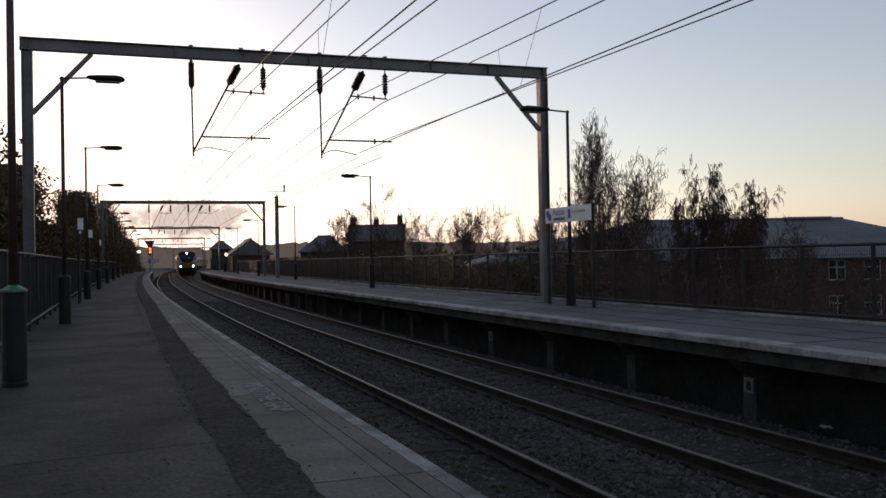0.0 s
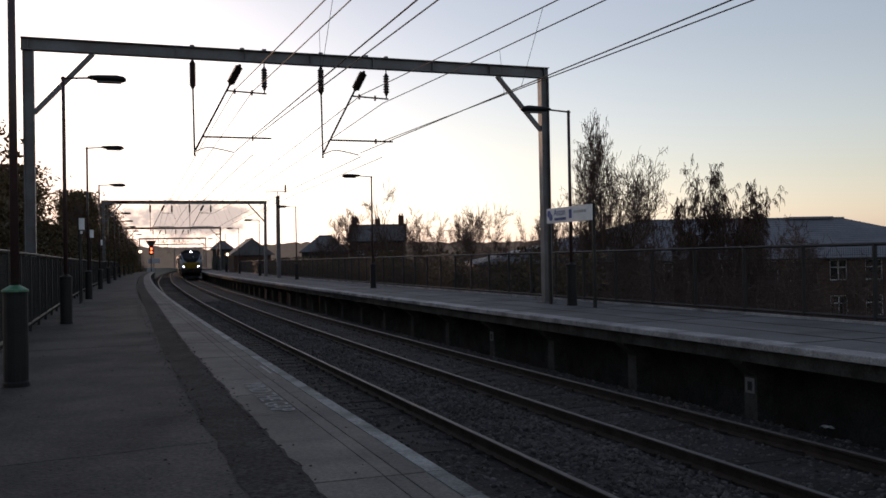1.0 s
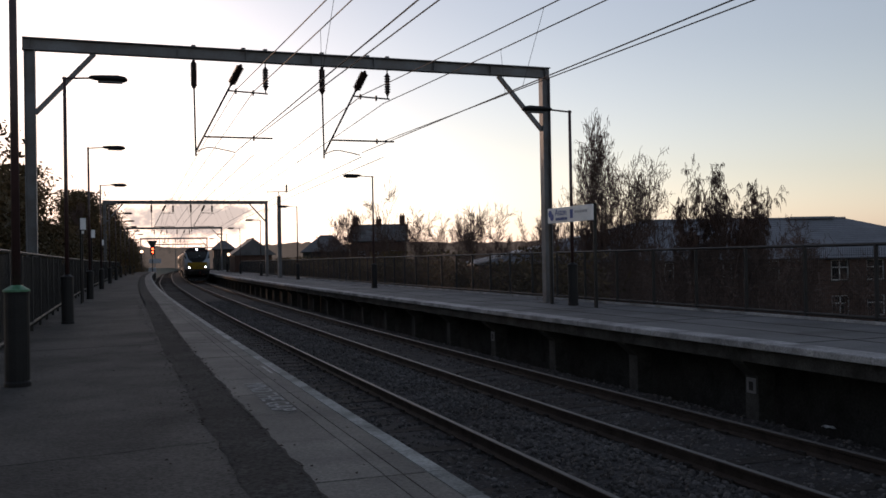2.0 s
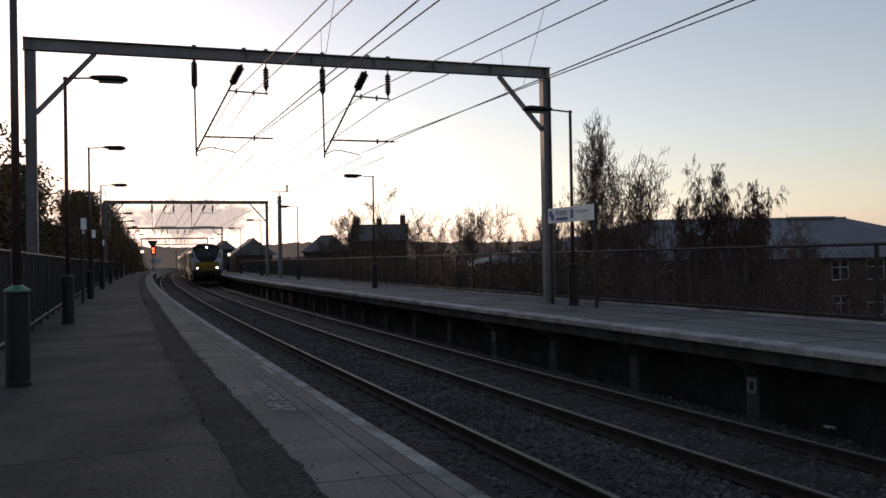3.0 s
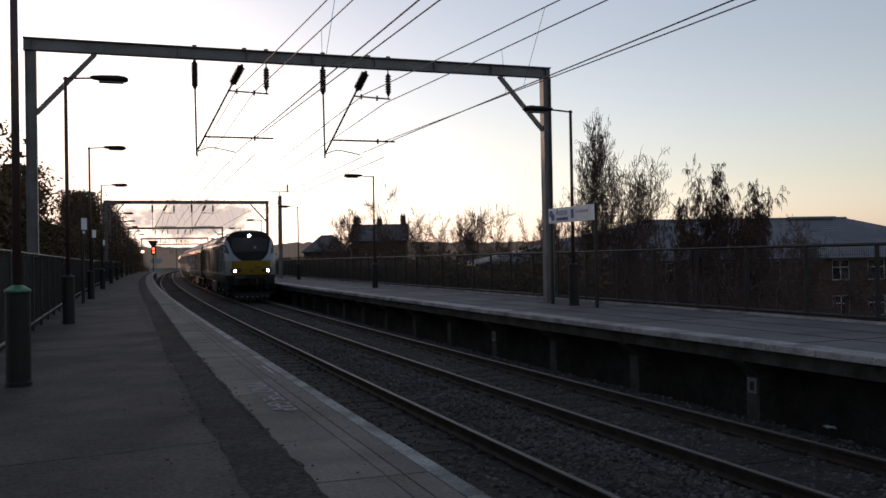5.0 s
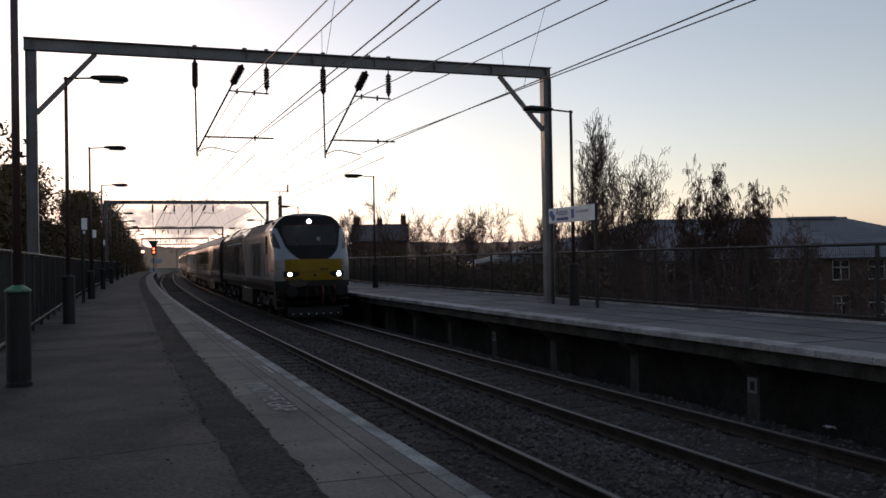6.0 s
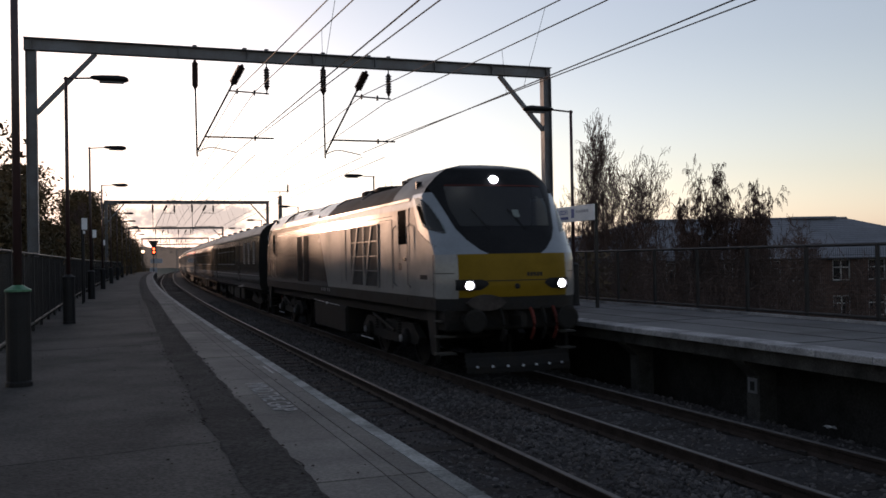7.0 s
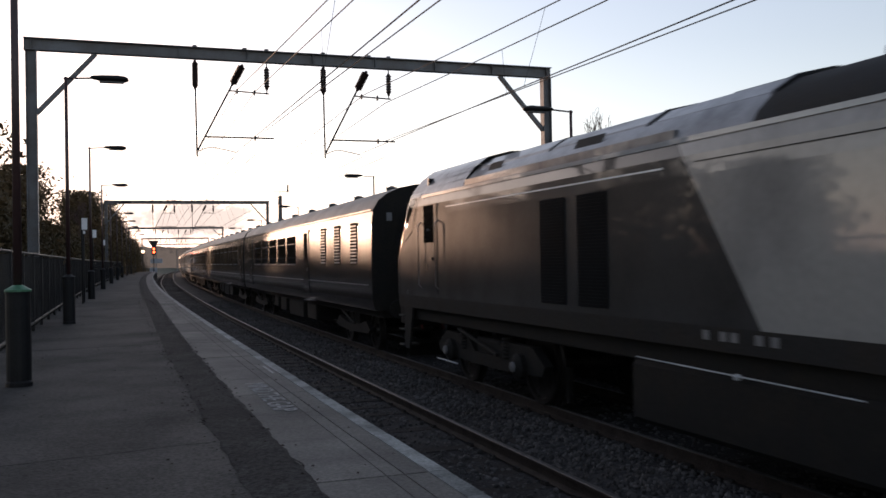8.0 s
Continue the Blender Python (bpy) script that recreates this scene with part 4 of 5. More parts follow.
        g = louvres("radiator_grille", l, xs, 4.18, 6.58, 1.55, 2.88, 30, GRILLE, CHASSIS)
        for d in (4.16, 5.32, 5.42, 6.56):
            part("grille_bar", side_panel(xs + k * 0.014, rect(d, d + 0.045, 1.54, 2.9), 0.02), SILVER, g)
        for z in (1.54, 1.88, 2.2, 2.52, 2.87):
            part("grille_bar", side_panel(xs + k * 0.014, rect(4.16, 6.6, z, z + 0.025), 0.018), SILVER, g)
        for d in (4.62, 5.85):
            part("grille_brace", side_panel(xs + k * 0.02, [(d, 2.88), (d + 0.09, 2.88), (d + 0.74, 1.56), (d + 0.62, 1.56)], 0.02), SILVER, g, "slanting silver brace")
        for d in (11.88, 12.9):
            louvres("air_intake", l, xs, d, d + 0.68, 1.53, 2.87, 34, MASK, MASK)
        part("data_panel", side_panel(xs, rect(0.98, 1.38, 1.76, 1.84), 0.003), CHASSIS, l, "small dark data panel")
        for j, d in enumerate((0.75, 2.2, 9.07, 9.27, 9.61, 9.77, 10.03)):
            part("sole_plate", side_panel(k * 1.343, rect(d, d + (0.3 if j < 2 else 0.1), 1.32, 1.41), 0.006), DULL if j > 1 else CHASSIS, l, "small pale plate")
    ring = [(x, z) for x, z in upper] + [(-x, z) for x, z in upper[-2::-1]]
    part("cab_roof", sheet([[(x, -(front(x, z) + (3.25 - front(x, z)) * u), z) for u in np.linspace(0, 1, 5)] for x, z in ring]), MASK, l, "black cab roof", True)
    # shading is put into the paint: dark front, sky-lit grey rear
    for d0, d1, paint, text in ((3.25, 9.4, CHASSIS, "front roof, darkened for its shading"), (9.4, 16.5, ROOFGREY, "grey roof")):
        part("roof", sheet([[(x, -(d0 + (d1 - d0) * u), 3.28 + 0.81 * (z - 3.28)) for u in np.linspace(0, 1, 8)] for x, z in ring]), paint, l, text, True)
    part("rear_cab_roof", sheet([[(x, -(16.5 + (rear(x, z) - 16.5) * u), z) for u in np.linspace(0, 1, 5)] for x, z in ring]), ROOFGREY, l, "grey rear cab roof", True)
    # roof pods: sloped hatches with dark gaps and openings; CHASSIS ones carry painted shading
    for d0, d1, h, mat in ((3.35, 4.0, 0.05, CHASSIS), (4.05, 6.7, 0.04, MASK), (6.75, 9.35, 0.04, CHASSIS), (9.45, 11.4, 0.07, ROOFGREY), (11.48, 13.8, 0.08, ROOFGREY), (13.88, 16.3, 0.09, ROOFGREY)):
        part("roof_hatch", prism([(-1.2, 3.38), (-1.04, 3.60 + h), (-0.82, 3.74 + h), (-0.42, 3.83 + h), (0, 3.85 + h), (0.42, 3.83 + h), (0.82, 3.74 + h), (1.04, 3.60 + h), (1.2, 3.38)], -d1, -d0), mat, l).matrix_basis = pose(0, 0, -0.09)
    for d in (3.28, 6.71, 9.4, 11.43, 13.83, 16.36):
        part("roof_groove", prism([(-1.215, 3.38), (-1.04, 3.62), (-0.81, 3.765), (-0.4, 3.855), (0, 3.875), (0.4, 3.855), (0.81, 3.765), (1.04, 3.62), (1.215, 3.38)], -d - 0.035, -d + 0.035), MASK, l, "dark joint across the roof").matrix_basis = pose(0, 0, -0.02)
    for k in (-1, 1):
        for d, e in ((7.0, 2.0), (9.3, 1.7), (12.3, 0.7), (15.3, 0.5)):
            part("roof_panel", sheet([[(k * (1.19 - 0.14 * u), -(d + v), 3.42 + (0.24 if e < 1 else 0.05) * u) for v in (0, e)] for u in (0, 1)]), MASK if e > 1 else CHASSIS, l, "dark recessed roof panel").matrix_basis = pose(k * 0.03, 0, -0.06)
        # grey only along the rear, standing for the light it catches there
        part("roof_shoulder", prism([(-10.6, 3.30), (-16.4, 3.30), (-16.4, 3.39), (-10.6, 3.39)], *sorted((k * 1.225, k * 1.302)), "x"), ROOFGREY, l, "grey shoulder strip under the roof")
    for d in (9.6, 12.1, 14.3):
        for k in (-1, 1):
            part("hatch_opening", sheet([[(k * (0.6 + 0.34 * u), -(d + v), 3.873 - 0.18 * u + 0.006 * 1) for v in (0, 0.9)] for u in (0.05, 0.95)]), MASK, l, "dark opening in the hatch").matrix_basis = pose(0, 0, -0.085)
    part("exhaust", lathe(bmesh.new(), [(0.42, 0), (0.42, 0.2), (0.34, 0.22), (0.34, 0.1)], pose(0, -5.4, 3.72), 20), GRIME, l, "round exhaust stack")
    part("silencer_cover", prism([(-0.66, 3.8), (-0.54, 3.9), (-0.3, 3.93), (0.3, 3.93), (0.54, 3.9), (0.66, 3.8)], -4.6, -3.45), CHASSIS, l, "dark raised box on the roof")
    for d in (7.0, 8.3):
        part("fan_housing", lathe(bmesh.new(), [(0.62, 0), (0.62, 0.1), (0.55, 0.14), (0.5, 0.06)], pose(0, -d, 3.76), 24), GRIME, l, "round roof fan housing")
    # underframe
    part("frame", boxed(-1.2, 1.2, -LOCO + 0.85, -0.85, 0.98, 1.22, 0.02), GRIME, l)
    tank = part("fuel_tank", boxed(-1.25, 1.25, -11.6, -7.7, 0.3, 1.0, 0.06), GRIME, l, "grimy fuel tank")
    for k in (-1, 1):
        part("tank_pipe", rod(bmesh.new(), (k * 1.29, -11.4, 1.03), (k * 1.29, -8.2, 0.99), 0.007), GREY, tank, "pale pipe along the tank")
        part("tank_valve", lathe(bmesh.new(), [(0.03, -0.02), (0.03, 0.02), (0.015, 0.03)], pose(k * 1.29, -9.7, 1.0, 0, 90 * k), 12), GREY, tank)
    sets = []
    for c in (4.35, LOCO - 4.35):
        b = part("bogie", boxed(-1.06, 1.06, -c - 0.5, -c + 0.5, 0.4, 0.85, 0.04), GRIME, l, "grimy bogie frame")
        for k in (-1, 1):
            part("bogie_side", prism([(-c - 2.15, 0.62), (-c - 1.75, 0.86), (-c - 0.7, 0.86), (-c - 0.4, 0.62), (-c + 0.4, 0.62), (-c + 0.7, 0.86), (-c + 1.75, 0.86), (-c + 2.15, 0.62), (-c + 2.05, 0.48), (-c + 0.6, 0.42), (-c - 0.6, 0.42), (-c - 2.05, 0.48)], *sorted((k * 0.98, k * 1.12)), "x"), GRIME, b)
            for a in (-1.4, 1.4):
                part("axle_box", lathe(bmesh.new(), [(0.19, 0), (0.19, 0.1), (0.12, 0.14), (0.06, 0.16)], pose(k * 1.1, -c + a, 0.56, 0, 90 * k), 14), GRIME, b, "round axle box")
                part("axle_end", lathe(bmesh.new(), [(0.075, 0), (0.07, 0.03), (0.03, 0.04)], pose(k * 1.255, -c + a, 0.56, 0, 90 * k), 12), DULL, b, "pale round axle end")
                sp = bmesh.new()
                for j in range(6):
                    lathe(sp, [(0.09, 0), (0.1, 0.02), (0.09, 0.04)], pose(k * 1.08, -c + a * 0.62, 0.62 + j * 0.055), 12)
                tagged(part("spring", sp, GRIME, b), kind="stuff")
            part("damper", rod(bmesh.new(), (k * 1.2, -c - 0.9, 0.95), (k * 1.2, -c + 0.7, 0.66), 0.03), GRIME, b, "slanting damper")
            part("guard_iron", boxed(*sorted((k * 0.72, k * 0.78)), -c + 2.1, -c + 2.2, 0.12, 0.6), GRIME, b)
            part("step_rail", rod(bmesh.new(), (k * 1.2, -c - 2.0, 0.36), (k * 1.2, -c - 1.0, 0.36), 0.012), GREY, b, "pale foot rail")
        for a in (-1.4, 1.4):
            sets.append(wheelset(b, -c + a, 0.55))
    return l, sets


def wheelset(bogie, y, r):
    bm = rod(bmesh.new(), (-0.9, 0, 0), (0.9, 0, 0), 0.09, seg=10)
    for k in (-1, 1):
        lathe(bm, [(r + 0.03, -0.06), (r + 0.03, -0.035), (r, -0.02), (r, 0.07), (r - 0.07, 0.075), (r - 0.09, 0.03), (0.17, 0.02), (0.15, 0.08), (0.05, 0.08)], pose(k * 0.75, 0, 0, 0, 90 * k), 28)
        for j in range(5):
            a = j * 2 * math.pi / 5
            lathe(bm, [(0.05, 0.0), (0.05, 0.035)], pose(k * 0.75, 0, 0, 0, 90 * k) @ pose(0.3 * math.cos(a), 0.3 * math.sin(a), 0), 8)
    w = part("wheelset", bm, WHEEL, bogie, "steel wheels on one axle")
    w.matrix_basis = pose(0, y, r)
    return w


COACH_SECTION = [(1.30, 1.02), (1.36, 1.25), (1.37, 2.0), (1.36, 2.9), (1.32, 3.22), (1.2, 3.42), (1.0, 3.58), (0.7, 3.71), (0.35, 3.78), (0.0, 3.8)]
COACH_LEN, COACH_PITCH, COACH_FIRST = 22.1, 22.65, 21.85


def coach(kind):
    c = thing("railway_coach", None, "dark blue passenger coach with a grey roof" if kind else "dark blue coach with louvred luggage windows", "railway coach", "coaches")
    n = COACH_LEN
    low = [p for p in COACH_SECTION if p[1] <= 3.22]
    for k in (-1, 1):
        part("body_side", sheet([[(k * x, -n * u, z) for u in np.linspace(0, 1, 24)] for x, z in low]), COACH, c)
        part("waist_strip", side_panel(k * 1.371, rect(0.3, n - 0.3, 1.57, 1.59), 0.004), DULL, c, "thin pale waist line")
        part("cantrail_strip", side_panel(k * 1.335, rect(0.05, n - 0.05, 3.2, 3.24), 0.02), COACHROOF, c)
        part("foot_board", boxed(*sorted((k * 1.2, k * 1.42)), -7.7, -6.9, 0.985, 1.01), DULL, c, "pale foot board")
        if kind == 0:
            narrow, wide, doors = (1.3, 3.05, 4.75), (9.3, 11.2, 13.1, 15.0, 17.0), (7.1, 19.4)
        else:
            narrow, wide, doors = (), (2.6, 5.1, 7.6, 10.1, 12.6, 15.1, 17.6), (0.6, 20.6)
        for d in narrow:
            w = part("luggage_window", side_panel(k * 1.366, rect(d, d + 0.62, 2.02, 3.0), 0.012), WINDOW, c, "narrow window behind pale louvres")
            for j in range(12):
                part("louvre", side_panel(k * 1.379, rect(d + 0.03, d + 0.59, 2.06 + j * 0.077, 2.09 + j * 0.077), 0.006), FRAMEWHITE, w)
        for d in wide:
            w = part("window", side_panel(k * 1.366, rect(d, d + 1.5, 2.05, 2.92), 0.010), WINDOW, c, "dark coach window")
            part("window_frame", side_panel(k * 1.374, rect(d - 0.03, d + 1.53, 2.01, 2.05), 0.012), DULL, w)
            part("vent_bar", side_panel(k * 1.377, rect(d, d + 1.5, 2.66, 2.68), 0.006), DULL, w)
        for d in doors:
            door = part("coach_door", side_panel(k * 1.366, rect(d, d + 0.85, 1.2, 3.05), 0.014), COACH, c)
            part("door_window", side_panel(k * 1.381, rect(d + 0.15, d + 0.7, 2.1, 2.95), 0.004), WINDOW, door)
            part("door_handle", side_panel(k * 1.381, rect(d + 0.06, d + 0.12, 1.85, 1.95), 0.03), WHEEL, door)
    up = [p for p in COACH_SECTION if p[1] >= 3.22]
    ring = up + [(-x, z) for x, z in up[-2::-1]]
    part("roof", sheet([[(x, -n * u, z) for u in np.linspace(0, 1, 24)] for x, z in ring]), COACHROOF, c, "weathered grey roof", True)
    for d in np.arange(1.5, n - 1, 3.2):
        part("roof_vent", lathe(bmesh.new(), [(0.13, 0), (0.13, 0.06), (0.16, 0.07), (0.05, 0.12)], pose(0.45, -d, 3.74), 12), COACHROOF, c)
        part("roof_rib", sheet([[(x * 1.003, -d - w, z + 0.012) for w in (0, 0.05)] for x, z in ring]), COACHROOF, c)
    end = COACH_SECTION + [(-x, z) for x, z in COACH_SECTION[-2::-1]]
    for y, lab in ((0.0, "front_end"), (-n, "rear_end")):
        e = part(lab, prism(end, y - 0.05, y), GRIME, c, "black coach end")
        o = 1 if y == 0 else -1
        part("gangway", boxed(-0.5, 0.5, *sorted((y, y + o * 0.32)), 1.1, 3.2, 0.04), GRIME, e, "rubber gangway")
        part("end_plate", boxed(0.9, 1.02, *sorted((y + o * 0.002, y + o * 0.012)), 2.98, 3.16), DULL, e, "small pale plate")
        for k in (-1, 1):
            part("buffer", lathe(bmesh.new(), [(0.1, 0), (0.1, 0.28), (0.21, 0.29), (0.2, 0.32)], pose(0.87 * k, y, 1.06, -90 * o), 14), GRIME, e)
    part("underframe", boxed(-1.1, 1.1, -n + 0.1, -0.1, 0.85, 1.03), GRIME, c)
    for d0, d1, z in ((7.2, 8.6, 0.4), (9.2, 11.8, 0.35), (12.4, 13.6, 0.42), (14.1, 15.0, 0.5)):
        part("equipment_box", boxed(-1.15, 1.15, -d1, -d0, z, 0.87, 0.03), GRIME, c)
    sets = []
    for d in (3.1, n - 3.1):
        b = part("bogie", boxed(-0.95, 0.95, -d - 0.3, -d + 0.3, 0.4, 0.84), GRIME, c)
        for k in (-1, 1):
            part("bogie_side", prism([(-d - 1.75, 0.5), (-d - 1.4, 0.7), (-d - 0.5, 0.55), (-d + 0.5, 0.55), (-d + 1.4, 0.7), (-d + 1.75, 0.5), (-d + 1.6, 0.42), (-d, 0.36), (-d - 1.6, 0.42)], *sorted((k * 0.98, k * 1.08)), "x"), GRIME, b)
            part("damper", rod(bmesh.new(), (k * 1.14, -d - 0.8, 0.85), (k * 1.14, -d + 0.5, 0.6), 0.03), GRIME, b)
        for a in (-1.3, 1.3):
            sets.append(wheelset(b, -d + a, 0.46))
    return c, sets


loco, loco_wheels = locomotive()
coaches = [coach(0), coach(1)]
for i in range(5):
    coaches.append((copy_thing(coaches[1][0], pose(0, 0, 0)), []))
# ---------------------------------------------------------------- signs and signals
def name_sign(s0, s1, o, z0, z1):
    a, b = on_line(s0, o, ZR), on_line(s1, o + 0.1, ZR)
    w = (b - a).length
    ang = math.degrees(math.atan2(b.y - a.y, b.x - a.x))
    t = thing("station_sign", pose(a.x, a.y, ZR, 0, 0, ang), "white station name board on two black posts", "sign")
    for x in (0.03, w - 0.03):
        part("post", boxed(x - 0.035, x + 0.035, -0.035, 0.035, 0, z1 - ZR + 0.02, 0.005), BLACK, t)
    board = part("board", boxed(0, w, -0.06, -0.036, z0 - ZR, z1 - ZR, 0.006), WHITE, t, "white name board")
    zc = (z0 + z1) / 2 - ZR
    face = Matrix.Translation((0, -0.064, zc)) @ Matrix.Rotation(math.pi / 2, 4, "X")
    lettering("name", "Aston", 0.24, BLUE, board, face @ Matrix.Translation((0.68, 0.07, 0)))
    for i in range(9):
        part("word_bar", boxed(0.42 + i * 0.065, 0.47 + i * 0.065, -0.066, -0.061, zc - 0.13, zc - 0.06), BLUE, board, "small dark bar of lettering")
    for q in (0, 1):
        part("emblem", lathe(bmesh.new(), [(0.09, 0), (0.09, 0.006), (0.055, 0.007)], Matrix.Translation((0.14 + 0.09 * q, -0.062, zc + 0.05 - 0.09 * q)) @ Matrix.Rotation(math.pi / 2, 4, "X"), 18), BLUE, board, "blue ring emblem")
    part("emblem", boxed(w * 0.52, w * 0.52 + 0.13, -0.066, -0.061, zc - 0.1, zc + 0.12), BLUE, board, "blue shield shape")
    for i in range(5):
        part("word_bar", boxed(w * 0.62 + i * 0.12, w * 0.62 + 0.1 + i * 0.12, -0.066, -0.061, zc + 0.02, zc + 0.08), GREY, board, "pale bar of lettering")


name_sign(19.85, 17.65, 5.62, 2.98, 3.36)


def small_sign(s, o, z, w, h):
    t = thing("platform_sign", line_pose(s, o, ZL, 12), "small white sign board on a slim black post", "sign", "platform signs")
    part("post", rod(bmesh.new(), (0, 0, 0), (0, 0, z + h - ZL), 0.03), BLACK, t)
    part("board", boxed(-0.02, w, -0.04, -0.02, z - ZL, z + h - ZL, 0.004), WHITE, t)


small_sign(30.8, -6.1, 3.3, 0.16, 0.38)
small_sign(31.9, -6.1, 3.2, 0.05, 0.1)
small_sign(40.5, -6.1, 3.3, 0.14, 0.34)
small_sign(52.0, -6.1, 3.2, 0.16, 0.3)


def signal(s, o):
    t = thing("colour_light_signal", line_pose(s, o, -0.4), "railway signal on a post with red lights lit", "signal")
    part("post", rod(bmesh.new(), (0, 0, 0), (0, 0, 4.0), 0.08, seg=10), DARKSTEEL, t)
    head = part("signal_head", boxed(-0.3, 0.3, 0.0, 0.25, 3.9, 5.4, 0.04), BLACK, t)
    part("back_board", prism([(-0.75, 6.15), (0.75, 6.15), (0.7, 5.9), (0.25, 5.2), (-0.25, 5.2), (-0.7, 5.9)], 0.05, 0.1), BLACK, t, "black board with a pointed foot")
    for z in (4.35, 4.85):
        part("lit_lens", lathe(bmesh.new(), [(0.16, 0), (0.15, 0.03)], Matrix.Translation((0.05, -0.03, z)) @ Matrix.Rotation(math.pi / 2, 4, "X"), 14), SIGNALRED, head, "lit red lens")
        part("hood", boxed(-0.2, 0.28, -0.2, 0.0, z + 0.2, z + 0.23), BLACK, head)
    part("cabinet", boxed(-0.6, 0.5, 0.3, 0.9, 0.0, 1.9, 0.03), GREY, t, "pale grey relay cabinet")
    part("plate", boxed(-0.5, 1.3, 0.28, 0.31, 2.6, 3.3), GREY, t, "pale board")


signal(148.0, -3.75)
ramp_lamp = thing("platform_light", line_pose(150.0, -5.4, ZL), "small bright lamp at the platform end", "lamp")
part("post", rod(bmesh.new(), (0, 0, 0), (0, 0, 3.0), 0.05), BLACK, ramp_lamp)
part("lit_globe", lathe(bmesh.new(), [(0.05, 3.0), (0.22, 3.1), (0.25, 3.25), (0.15, 3.4)], None, 14), WARMLAMP, ramp_lamp, "lit lamp")

scrap = on_line(8.6, 4.2, -0.3)
litter = thing("paper_scrap", pose(scrap.x, scrap.y, scrap.z, 8, 5, 20), "crumpled white scrap of paper on the ballast", "litter")
part("crumpled_sheet", sheet([[(0.045 * i, 0.03 * j, 0.03 * noise.noise((i * 0.9, j * 0.7, 2)) + 0.02) for i in range(-2, 3)] for j in range(-2, 3)]), WHITE, litter)

# a lone mast beside the second gantry
mast = thing("feeder_mast", line_pose(68.0, 6.0, ZR), "thick steel mast with a bracket and insulator", "mast")
part("mast", h_section(bmesh.new(), 0.28, 0.28, 0, 6.2, 0, 0), STEEL, mast)
part("bracket", rod(bmesh.new(), (-0.9, 0, 6.5), (0.6, 0, 6.55), 0.03), DARKSTEEL, mast)
part("stay", rod(bmesh.new(), (0, 0, 6.0), (0, 0, 6.55), 0.03), DARKSTEEL, mast)
part("insulator", insulator(bmesh.new(), (0.6, 0, 6.5), (0.6, 0, 7.1), 7, 0.11), INSUL, mast)


